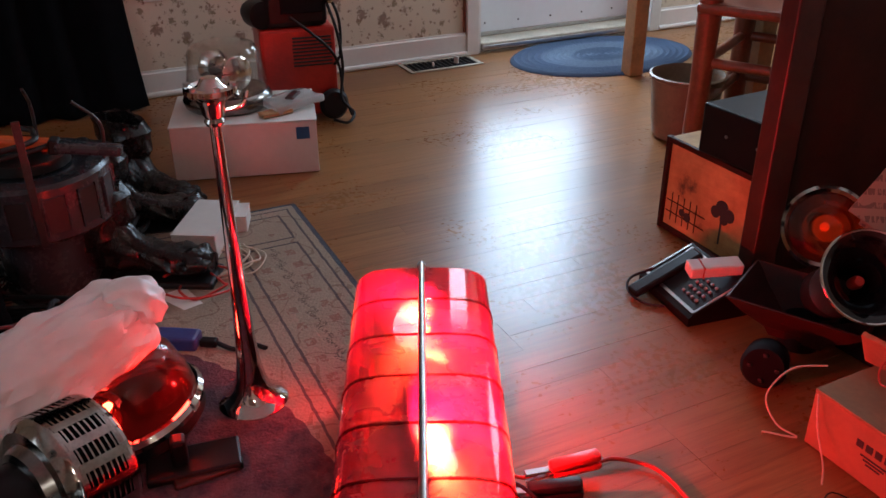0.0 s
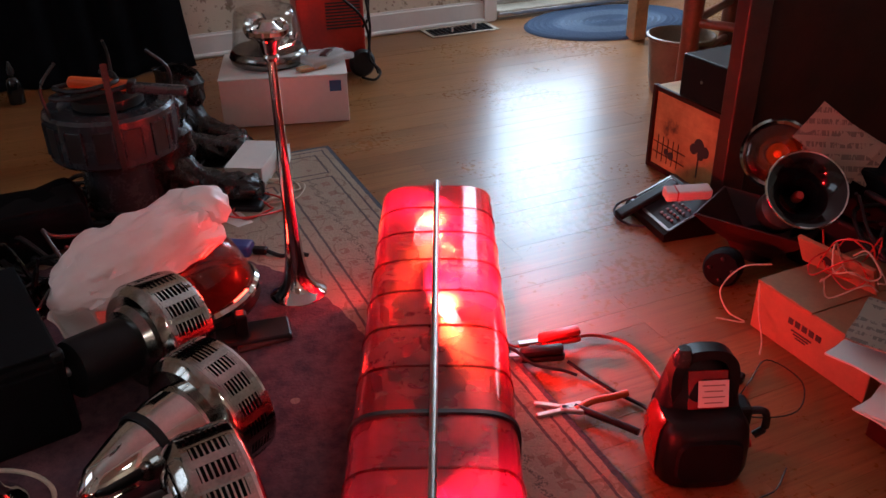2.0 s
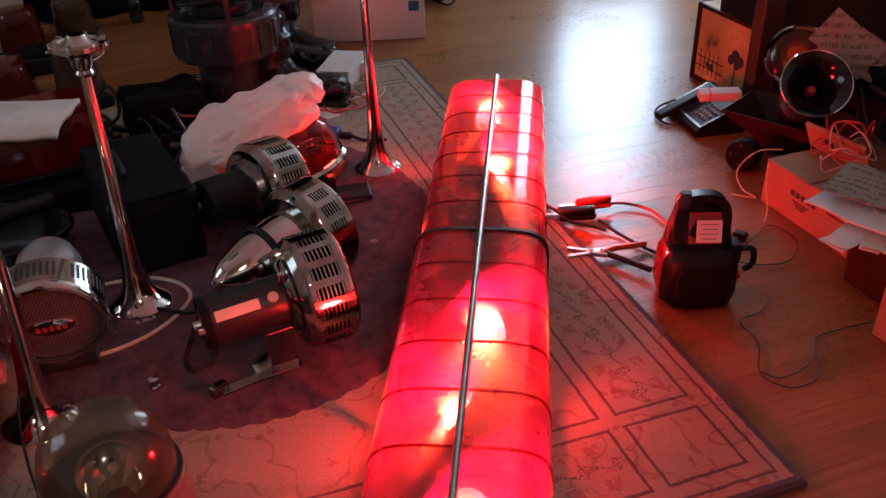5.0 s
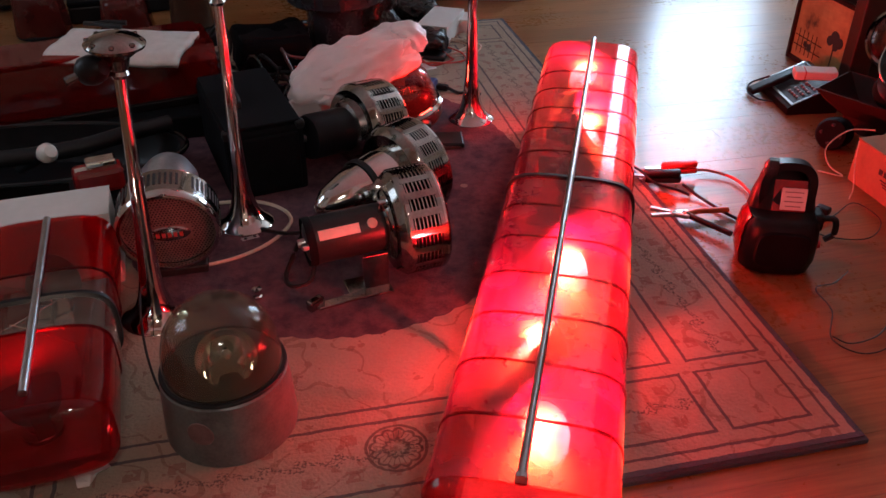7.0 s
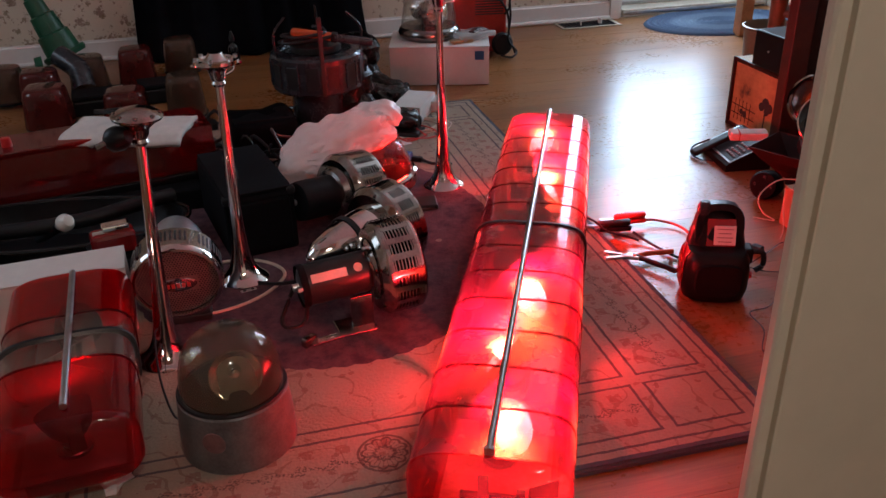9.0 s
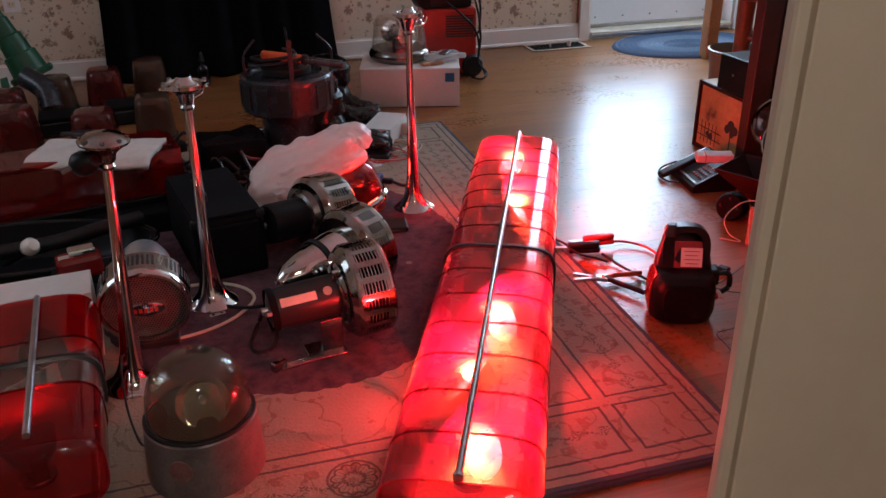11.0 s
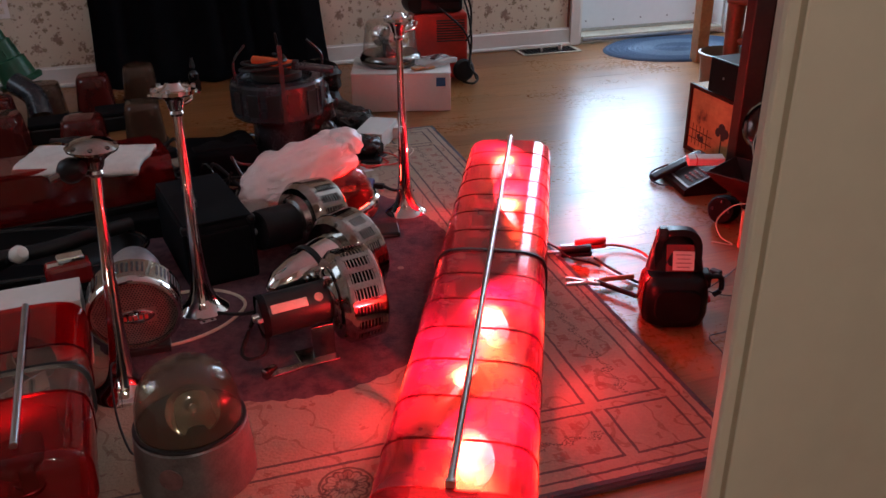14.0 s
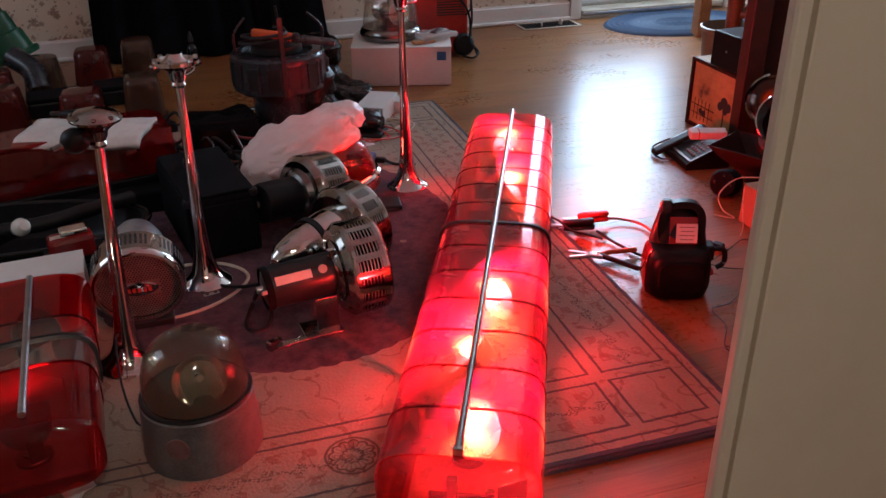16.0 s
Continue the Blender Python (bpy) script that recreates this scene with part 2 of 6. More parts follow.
    cloth = mix_of(nt, math_of(nt, "MULTIPLY", pile, 0.30), cloth, (.05, .04, .04))
    nt.links.new(cloth, b.inputs["Base Color"])
    b.inputs["Roughness"].default_value = 0.95
    b.inputs["Specular IOR Level"].default_value = 0.1
    bump_of(nt, b, math_of(nt, "ADD", pile, math_of(nt, "ADD", math_of(nt, "MULTIPLY", flower, -0.6), math_of(nt, "MULTIPLY", lines, -0.8))), 0.8, 0.005)
    return m


def braid():
    m, nt, b = nodes_of("braided_wool")
    vec = coords(nt)
    sep = nt.nodes.new("ShaderNodeSeparateXYZ")
    nt.links.new(vec, sep.inputs[0])
    x, y = math_of(nt, "DIVIDE", sep.outputs[0], 0.42), math_of(nt, "DIVIDE", sep.outputs[1], 0.285)
    r = math_of(nt, "SQRT", math_of(nt, "ADD", math_of(nt, "MULTIPLY", x, x), math_of(nt, "MULTIPLY", y, y)))
    n = noise_of(nt, vec, 90, 3)
    col = ramp(nt, r, [(0.0, (.04, .065, .11)), (0.30, (.045, .075, .12)), (0.38, (.11, .155, .21)), (0.62, (.11, .155, .22)), (0.70, (.04, .07, .125)), (1.0, (.035, .065, .12))])
    nt.links.new(mix_of(nt, math_of(nt, "MULTIPLY", n, 0.7), col, (.035, .05, .085)), b.inputs["Base Color"])
    b.inputs["Roughness"].default_value = 0.95
    bump_of(nt, b, n, 0.7, 0.004)
    return m


def crate_print():
    m, nt, b = nodes_of("printed_wood_box")
    vec = coords(nt)
    n1, n2 = noise_of(nt, vec, 7, 5, 0.7), noise_of(nt, coords(nt, (1, 1, 6)), 14, 4)
    col = ramp(nt, n1, [(0.30, (.05, .035, .02)), (0.40, (.44, .25, .09)), (0.62, (.66, .43, .17)), (0.75, (.52, .34, .12))])
    nt.links.new(mix_of(nt, math_of(nt, "MULTIPLY", n2, 0.5), col, (.18, .10, .04)), b.inputs["Base Color"])
    b.inputs["Roughness"].default_value = 0.45
    bump_of(nt, b, n2, 0.15)
    return m


def newsprint():
    m, nt, b = nodes_of("newsprint")
    vec = coords(nt, (1, 1, 1), "Generated")
    sep = nt.nodes.new("ShaderNodeSeparateXYZ")
    nt.links.new(vec, sep.inputs[0])
    rows = math_of(nt, "GREATER_THAN", math_of(nt, "SINE", math_of(nt, "MULTIPLY", sep.outputs[1], 44.0)), 0.1)
    words = math_of(nt, "GREATER_THAN", noise_of(nt, coords(nt, (40, 6, 1), "Generated"), 1.0, 2), 0.47)
    block = math_of(nt, "GREATER_THAN", noise_of(nt, coords(nt, (3, 4, 1), "Generated"), 1.0, 1), 0.42)
    ink = math_of(nt, "MULTIPLY", math_of(nt, "MULTIPLY", rows, words), block)
    nt.links.new(mix_of(nt, math_of(nt, "MULTIPLY", ink, 0.6), (.27, .235, .175), (.05, .045, .04)), b.inputs["Base Color"])
    b.inputs["Roughness"].default_value = 0.85
    return m


M = {
    "oak": oak_planks(), "paper_wall": wallpaper(), "rug": rug_wool(), "braid": braid(), "print": crate_print(), "news": newsprint(),
    "white_paint": surface("white_gloss_paint", (.74, .73, .70), .35, 0, .06, 4, .05),
    "cream_paint": surface("cream_casing_paint", (.63, .555, .425), .40, 0, .06, 3, .06),
    "plaster": surface("hall_plaster", (.60, .56, .48), .8, 0, .08, 4, .2),
    "ceiling": surface("ceiling_plaster", (.70, .68, .64), .9, 0, .05, 5, .2),
    "door_white": surface("door_white_paint", (.70, .74, .76), .35, 0, .04, 3, .04),
    "sill": surface("worn_threshold_wood", (.42, .38, .30), .5, 0, .35, 9, .3),
    "joint": surface("dark_floor_joint", (.10, .045, .018), .7, 0, .3, 30, .1),
    "chrome": surface("chrome", (.62, .60, .57), .07, 1, .14, 30, .03),
    "worn_chrome": surface("worn_chrome", (.37, .355, .325), .11, 1, .35, 26, .08),
    "steel": surface("brushed_steel", (.50, .50, .50), .3, 1, .2, 40, .1),
    "bare_steel": surface("bright_bare_steel", (.60, .58, .55), .38, .7, .15, 40, .1),
    "black_gloss": surface("black_gloss_enamel", (.005, .005, .006), .10, 0, .3, 20, .05, .5),
    "dark_steel": surface("dark_painted_steel", (.018, .017, .017), .36, 0, .4, 20, .12, .4),
    "black_plastic": surface("black_plastic", (.006, .006, .007), .40, 0, .4, 24, .1, .22),
    "black_matt": surface("black_matt", (.005, .005, .006), .75, 0, .4, 24, .2, .1),
    "black_rubber": surface("black_rubber", (.009, .009, .010), .5, 0, .3, 30, .1, .3),
    "black_cloth": surface("black_cloth", (.004, .004, .005), .95, 0, .4, 12, .4, .05),
    "leather": surface("black_leather", (.008, .006, .006), .27, 0, .5, 22, .5, .35),
    "grey_paint": surface("grey_enamel", (.026, .028, .033), .27, 0, .35, 16, .15),
    "grey_base": surface("light_grey_enamel", (.105, .105, .10), .36, 0, .45, 22, .25),
    "red_paint": surface("red_enamel", (.45, .025, .016), .35, 0, .2, 14, .08),
    "red_dark": surface("dark_red_gloss_plastic", (.20, .008, .008), .15, 0, .2, 18, .04),
    "red_plastic": surface("red_plastic", (.50, .02, .02), .3, 0, .2, 18, .06),
    "green_plastic": surface("green_plastic", (.006, .075, .034), .4, 0, .3, 10, .1),
    "blue_plastic": surface("blue_plastic", (.03, .05, .20), .4, 0, .2, 12, .1),
    "blue_dark": surface("dark_blue_plastic", (.010, .022, .060), .4, 0, .25, 12, .08),
    "orange_plastic": surface("orange_plastic", (.62, .10, .02), .4, 0, .2, 14, .1),
    "cardboard": surface("brown_cardboard", (.31, .175, .09), .85, 0, .16, 9, .25),
    "white_card": surface("white_cardboard", (.62, .60, .56), .8, 0, .07, 6, .12),
    "paper": surface("white_paper", (.70, .68, .64), .85, 0, .06, 8, .2),
    "cloth": surface("white_cloth", (.62, .59, .55), .95, 0, .10, 30, .5),
    "red_wood": surface("red_brown_wood", (.20, .055, .025), .35, 0, .4, 9, .12),
    "stile_wood": surface("dark_red_brown_wood", (.045, .012, .008), .40, 0, .45, 9, .12),
    "tan_wood": surface("tan_wood", (.36, .20, .085), .42, 0, .3, 9, .12),
    "dark_wood": surface("dark_brown_wood", (.032, .009, .006), .42, 0, .45, 7, .12, .2),
    "tub_tan": surface("cloudy_tan_tub", (.20, .14, .09), .45, 0, .25, 8, .06),
    "tub": surface("pale_plastic_tub", (.24, .22, .20), .45, 0, .2, 8, .06),
    "label": surface("pale_label", (.62, .58, .48), .6, 0, .12, 20, .05),
    "ink": surface("dark_ink", (.03, .03, .03), .7, 0, .2, 20, .02),
    "blue_label": surface("blue_label", (.02, .10, .22), .6, 0, .2, 20, .02),
    "wire_red": surface("red_wire", (.45, .03, .02), .4, 0, .2, 20, .05),
    "wire_cream": surface("cream_wire", (.55, .47, .36), .5, 0, .2, 20, .05),
    # the last colour paints a pale veil of daylight onto the red lens
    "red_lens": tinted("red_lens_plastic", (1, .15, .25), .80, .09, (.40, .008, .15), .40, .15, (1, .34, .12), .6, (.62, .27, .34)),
    "rib_red": tinted("moulded_red_rib", (.62, .02, .05), .70, .09, (.16, .003, .02), .2),
    "red_lens_dark": tinted("deep_red_lens_plastic", (.95, .055, .075), .80, .08, (.34, .007, .022), .3),
    # more diffuse red here puts a lit look into the lens colour
    "hazy_red": tinted("hazy_red_lens_plastic", (.80, .05, .04), .55, .05, (.19, .009, .009), .7),
    "clear_lens": tinted("clear_lens_plastic", (.94, .93, .91), .95, .08, (.4, .38, .36)),
    "smoke_lens": tinted("weathered_lens_plastic", (.84, .81, .73), .86, .08, (.20, .195, .15), .6),
    "amber_glass": tinted("amber_glass_face", (.95, .50, .30), .97, .05, (.10, .03, .012), .4),
    "amber_lens": tinted("amber_lens_plastic", (.55, .36, .25), .42, .08, (.15, .085, .055), .6),
    "pink_lens": tinted("faded_red_lens_plastic", (.55, .09, .07), .38, .08, (.17, .024, .020), .6),
    "rosy_lens": tinted("rosy_lens_plastic", (1, .45, .42), .96, .05, (.09, .016, .015), .4),
    "glass": tinted("window_glass", (.96, .98, .98), .95, .02, (.9, .9, .9)),
    "bag": tinted("white_plastic_bag", (.88, .86, .84), .10, .35, (.88, .85, .83), .65),
    "clear_bag": tinted("clear_plastic_bag", (.90, .90, .90), .55, .2, (.7, .68, .66)),
    "bulb": glow("lit_bulb", (1, .75, .08), 22),
    "red_bulb": glow("lit_red_bulb", (1, .14, .05), 70),
    "amber_bulb": glow("lit_amber_bulb", (1, .35, .08), .12),
    "dead_bulb": surface("unlit_glass_bulb", (.7, .68, .62), .1, 0, .1, 20, .02),
    "dull_red": surface("dull_dark_red_paint", (.045, .010, .008), .4, 0, .35, 20, .08),
    "faded_red": surface("faded_red_print", (.15, .085, .080), .45, 0, .4, 60, .05),
    "flare_red": surface("worn_dark_red_paint", (.035, .006, .005), .6, 0, .4, 20, .1, .25),
    "red_core": surface("red_horn_core", (.40, .03, .02), .4, 0, .2, 20, .05),
    "satin_mirror": surface("satin_reflector", (.15, .145, .13), .5, 1, .3, 20, .04),
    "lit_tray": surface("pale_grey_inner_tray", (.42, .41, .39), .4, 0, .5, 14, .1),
    "mesh_face": surface("brown_grey_mesh_face", (.26, .20, .175), .38, .6, .3, 30, .1),
    "dark_chrome": surface("tarnished_chrome", (.22, .21, .20), .20, 1, .25, 20, .06),
    "satin_cap": surface("satin_plated_cap", (.46, .49, .52), .30, .7, .25, 30, .05),
    "mirror": surface("mirror_reflector", (.85, .84, .82), .05, 1, .05, 20, .02),
}


# ---- building helpers ----
def part(name, bm, material, parent=None, label="", smooth=False, m=None):
    me = bpy.data.meshes.new(name)
    if m is not None:
        bm.transform(m)
    bmesh.ops.recalc_face_normals(bm, faces=bm.faces)
    bm.to_mesh(me)
    bm.free()
    me.materials.append(M[material])
    if smooth:
        me.polygons.foreach_set("use_smooth", [True] * len(me.polygons))
        me.set_sharp_from_angle(angle=radians(38))
    ob = new(name, me)
    ob.parent = parent
    if label:
        tagged(ob, label)
    return ob


def thing(name, m, label, category, group=""):
    root = new(name)
    root.empty_display_size = 0.05
    root.matrix_basis = m
    return tagged(root, label, category, group)


def block(sx, sy, sz, at=(0, 0, 0), bevel=0.0, seg=2, rz=0.0):
    """A block whose base centre is at the given place."""
    bm = bmesh.new()
    bmesh.ops.create_cube(bm, size=1)
    for v in bm.verts:
        v.co = Vector((v.co.x * sx, v.co.y * sy, (v.co.z + .5) * sz))
    if bevel:
        bmesh.ops.bevel(bm, geom=bm.edges[:], offset=bevel, segments=seg, affect="EDGES", profile=0.5)
    bm.transform(Matrix.Translation(at) @ Matrix.Rotation(radians(rz), 4, "Z"))
    return bm


def span(x0, x1, y0, y1, z0, z1, bevel=0.0):
    return block(x1 - x0, y1 - y0, z1 - z0, ((x0 + x1) / 2, (y0 + y1) / 2, z0), bevel)


def lathe(profile, seg=40, start=0.0, turn=360.0):
    """A turned body round z from rows of (radius, height)."""
    bm = bmesh.new()
    full = turn >= 359.9
    count = seg if full else seg + 1
    rings = []
    for r, z in profile:
        if r < 1e-6 and full:
            rings.append([bm.verts.new((0, 0, z))])
        else:
            rings.append([bm.verts.new((r * math.cos(radians(start + turn * k / seg)), r * math.sin(radians(start + turn * k / seg)), z)) for k in range(count)])
    for a, c in zip(rings, rings[1:]):
        for k in range(seg):
            p, q = k, (k + 1) % count
            quad = [a[p % len(a)], a[q % len(a)], c[q % len(c)], c[p % len(c)]]
            quad = list(dict.fromkeys(quad))
            if len(quad) > 2:
                bm.faces.new(quad)
    return bm


def tube(points, r, seg=8, loops=6):
    """A round cable or rod along a smooth line through the points."""
    pts = [Vector(p) for p in points]
    line = []
    if len(pts) == 2 or loops <= 1:
        line = pts
    else:
        ext = [2 * pts[0] - pts[1], *pts, 2 * pts[-1] - pts[-2]]
        for i in range(1, len(ext) - 2):
            a, b2, c, d = ext[i - 1:i + 3]
            for k in range(loops):
                t = k / loops
                line.append(0.5 * (2 * b2 + (c - a) * t + (2 * a - 5 * b2 + 4 * c - d) * t * t + (3 * b2 - a - 3 * c + d) * t ** 3))
        line.append(pts[-1])
    bm, rings = bmesh.new(), []
    for i, p in enumerate(line):
        way = (line[min(i + 1, len(line) - 1)] - line[max(i - 1, 0)]).normalized()
        side = way.cross(Vector((0, 0, 1)) if abs(way.z) < .9 else Vector((1, 0, 0))).normalized()
        up = side.cross(way)
        rings.append([bm.verts.new(p + r * (side * math.cos(2 * math.pi * k / seg) + up * math.sin(2 * math.pi * k / seg))) for k in range(seg)])
    for a, c in zip(rings, rings[1:]):
        for k in range(seg):
            bm.faces.new((a[k], a[(k + 1) % seg], c[(k + 1) % seg], c[k]))
    bm.faces.new(rings[0]), bm.faces.new(rings[-1])
    return bm


def joined(*parts_of):
    out = bmesh.new()
    for bm in parts_of:
        me = bpy.data.meshes.new("tmp")
        bm.to_mesh(me)
        bm.free()
        out.from_mesh(me)
        bpy.data.meshes.remove(me)
    return out


def extruded(outline, y0, y1, inner=None):
    """A body along y from an outline in x and z; with an inner outline, a hollow shell."""
    bm = bmesh.new()
    a = [[bm.verts.new((x, y, z)) for x, z in outline] for y in (y0, y1)]
    n = len(outline)
    for k in range(n):
        bm.faces.new((a[0][k], a[0][(k + 1) % n], a[1][(k + 1) % n], a[1][k]))
    if inner:
        c = [[bm.verts.new((x, y, z)) for x, z in inner] for y in (y0, y1)]
        for k in range(n):
            bm.faces.new((c[0][k], c[1][k], c[1][(k + 1) % n], c[0][(k + 1) % n]))
            for s in (0, 1):
                bm.faces.new((a[s][k], c[s][k], c[s][(k + 1) % n], a[s][(k + 1) % n]))
    else:
        bm.faces.new(a[0]), bm.faces.new(a[1])
    return bm


def rounded(w, h, z0, power=4.0, count=48, inset=0.0):
    """A rounded-square outline of width w and height h standing on z0."""
    pts = []
    for k in range(count):
        t = 2 * math.pi * k / count
        c, s = math.cos(t), math.sin(t)
        x = (w / 2 - inset) * math.copysign(abs(c) ** (2 / power), c)
        z = (h / 2 - inset) * math.copysign(abs(s) ** (2 / power), s)
        pts.append((x, z0 + h / 2 + z))
    return pts


def crumpled(bm, amount, scale, seed=0.0):
    for v in bm.verts:
        v.co += noise.noise_vector(v.co * scale + Vector((seed, seed * 2, 0))) * amount
    return bm


def wrinkled(bm, amount, scale, seed=0.0):
    """Sharp creases pushed along the normals."""
    bm.normal_update()
    for v in bm.verts:
        q = Vector((v.co.x * scale, v.co.y * scale * 1.6, v.co.z * scale * 1.2)) + Vector((seed, 2 * seed, 0))
        v.co += v.normal * amount * (1 - 3.2 * abs(noise.noise(q)) + .5 * noise.noise(q * 2.3))
    return bm


def squircle(w, d, z, power=3.0, count=40, cx=0.0, cy=0.0):
    ring = []
    for k in range(count):
        c, s = math.cos(2 * math.pi * k / count), math.sin(2 * math.pi * k / count)
        ring.append((cx + w / 2 * math.copysign(abs(c) ** (2 / power), c), cy + d / 2 * math.copysign(abs(s) ** (2 / power), s), z))
    return ring


def loft(rings, capped=True):
    bm = bmesh.new()
    vs = [[bm.verts.new(p) for p in ring] for ring in rings]
    n = len(vs[0])
    for a, c in zip(vs, vs[1:]):
        for k in range(n):
            bm.faces.new((a[k], a[(k + 1) % n], c[(k + 1) % n], c[k]))
    if capped:
        bm.faces.new(list(reversed(vs[0]))), bm.faces.new(vs[-1])
    return bm


def along(eye, way, up=(0, 0, 1)):
    """A pose at eye whose z axis points along way."""
    return Matrix.Translation(eye) @ Vector(way).to_track_quat("Z", "Y").to_matrix().to_4x4()


# ---- the room ----
WEST, EAST, SOUTH, NORTH, HIGH = -2.4, 3.5, -0.42, 3.24, 2.4


def structure(name, bm, material, label="", parent=None):
    ob = part(name, bm, material, parent)
    if parent is None:
        tagged(ob, label, name.split("_")[0], kind="structure")
    return ob


floor = structure("floor", span(WEST - .1, EAST + .1, -2.7, NORTH + .25, -.08, -.012), "joint", "narrow varnished oak strip floor with a worn gloss")
DOOR = (1.735, 2.62)
structure("wall_north", joined(span(WEST - .1, DOOR[0] - .03, NORTH, NORTH + .14, 0, HIGH), span(DOOR[1] + .03, EAST + .1, NORTH, NORTH + .14, 0, HIGH),
          span(DOOR[0] - .03, DOOR[1] + .03, NORTH, NORTH + .14, 2.06, HIGH)), "paper_wall", "wall with cream floral wallpaper")
structure("wall_west", joined(span(WEST - .12, WEST, SOUTH, .75, 0, HIGH), span(WEST - .12, WEST, 1.85, NORTH, 0, HIGH),
          span(WEST - .12, WEST, .75, 1.85, 0, .85), span(WEST - .12, WEST, .75, 1.85, 2.05, HIGH)), "paper_wall", "wall with cream floral wallpaper")
structure("wall_east", joined(span(EAST, EAST + .12, -2.7, 1.95, 0, HIGH), span(EAST, EAST + .12, 2.95, NORTH, 0, HIGH),
          span(EAST, EAST + .12, 1.95, 2.95, 0, .85), span(EAST, EAST + .12, 1.95, 2.95, 2.05, HIGH)), "paper_wall", "wall with cream floral wallpaper")
CASE = 0.091
structure("wall_south", joined(span(CASE + .105, EAST, SOUTH - .06, SOUTH, 0, HIGH), span(WEST, -1.205, SOUTH - .06, SOUTH, 0, HIGH), span(-1.205, CASE + .105, SOUTH - .06, SOUTH, 2.08, HIGH)),
          "plaster", "plastered wall round a wide cased opening")
structure("wall_hall", joined(span(WEST, EAST, -2.7, -2.6, 0, HIGH), span(WEST - .1, WEST, -2.7, SOUTH, 0, HIGH)), "plaster", "plain hall wall")
structure("ceiling", span(WEST - .1, EAST + .1, -2.7, NORTH + .14, HIGH, HIGH + .1), "ceiling", "plain plaster ceiling")

# the cased opening the camera backs through
casing = tagged(new("trim_opening"), "cream painted casing of the wide opening", "trim", kind="structure")
for x0, s in ((CASE, 1), (-1.10, -1)):
    prof = [(0, 0), (0, .008), (.0015, .0115), (.003, .0125), (.0120, .0125), (.0138, .010), (.0145, .002), (.0200, .002), (.0212, .009), (.023, .010), (.272, .010), (.28, .006), (.28, 0)]
    bm = bmesh.new()
    lo = [bm.verts.new((x0 + s * px, SOUTH - .06 - py, 0)) for px, py in prof]
    hi = [bm.verts.new((x0 + s * px, SOUTH - .06 - py, 2.08)) for px, py in prof]
    for k in range(len(prof)):
        j = (k + 1) % len(prof)
        bm.faces.new((lo[k], lo[j], hi[j], hi[k]))
    bm.faces.new(lo), bm.faces.new(hi)
    part("casing", bm, "cream_paint", casing)
    part("jamb", span(x0 + .085 if s > 0 else x0 - .105, x0 + .105 if s > 0 else x0 - .085, SOUTH - .059, SOUTH + .002, 0, 2.08, .001), "cream_paint", casing)
part("head_jamb", span(-1.185, CASE + .085, SOUTH - .059, SOUTH + .002, 2.06, 2.079), "cream_paint", casing)

# baseboard with its shoe moulding
board = tagged(new("baseboard"), "cream white painted baseboard with a rounded shoe moulding", "baseboard", kind="structure")
for x0, x1 in ((WEST, DOOR[0] - .07), (DOOR[1] + .07, EAST)):
    bm = span(x0, x1, NORTH - .016, NORTH - .001, 0, .098)
    bmesh.ops.bevel(bm, geom=[e for e in bm.edges if all(v.co.z > .09 and v.co.y < NORTH - .01 for v in e.verts)], offset=.010, segments=3, affect="EDGES")
    part("board", bm, "white_paint", board)
    part("shoe", tube([(x0, NORTH - .017, .010), (x1, NORTH - .017, .010)], .011, 10), "white_paint", board)

# the entrance door with its glass, casing and threshold
door = tagged(new("door_1"), "white painted exterior door with tall glass above a plain kick panel", "door", kind="structure")
part("kick_panel", span(DOOR[0] + .01, DOOR[1] - .01, NORTH + .10, NORTH + .135, .06, .43, .003), "door_white", door)
for x0, x1, z0, z1 in ((DOOR[0] + .01, DOOR[0] + .05, .43, 2.02), (2.39, DOOR[1] - .01, .43, 2.02), (DOOR[0] + .05, 2.39, 1.86, 2.02)):
    part("stile", span(x0, x1, NORTH + .10, NORTH + .135, z0, z1, .003), "door_white", door)
pane = part("pane", span(DOOR[0] + .05, 2.39, NORTH + .112, NORTH + .118, .43, 1.86), "glass", door)
pane.visible_shadow = False
for k in range(5):
    part("rivet", lathe([(0, .003), (.003, .002), (.004, 0), (.004, -.004)], 10), "dark_steel", door, m=along((DOOR[0] + .08 + k * .17, NORTH + .0985, .10), (0, -1, 0)))
sillset = tagged(new("trim_door"), "white door casing with a worn wooden threshold", "trim", kind="structure")
part("casing", span(DOOR[0] - .07, DOOR[0] - .012, NORTH - .024, NORTH - .001, 0, 2.10, .004), "white_paint", sillset)
part("casing", span(DOOR[1] + .012, DOOR[1] + .07, NORTH - .024, NORTH - .001, 0, 2.10, .004), "white_paint", sillset)
part("edge", span(DOOR[0] - .080, DOOR[0] - .072, NORTH - .012, NORTH - .001, .099, 2.10), "red_wood", sillset)
part("jamb", span(DOOR[0] - .010, DOOR[0] + .004, NORTH - .006, NORTH + .14, .001, 2.06), "white_paint", sillset)
part("jamb", span(DOOR[1] - .004, DOOR[1] + .010, NORTH - .006, NORTH + .14, .001, 2.06), "white_paint", sillset)
part("threshold", span(DOOR[0] + .006, DOOR[1] - .006, NORTH - .02, NORTH + .10, .012, .045, .006), "sill", sillset, "worn grey wooden threshold")
part("kick_strip", span(DOOR[0] + .006, DOOR[1] - .006, NORTH - .026, NORTH - .018, .018, .034, .003), "steel", sillset, "thin aluminium edge strip")
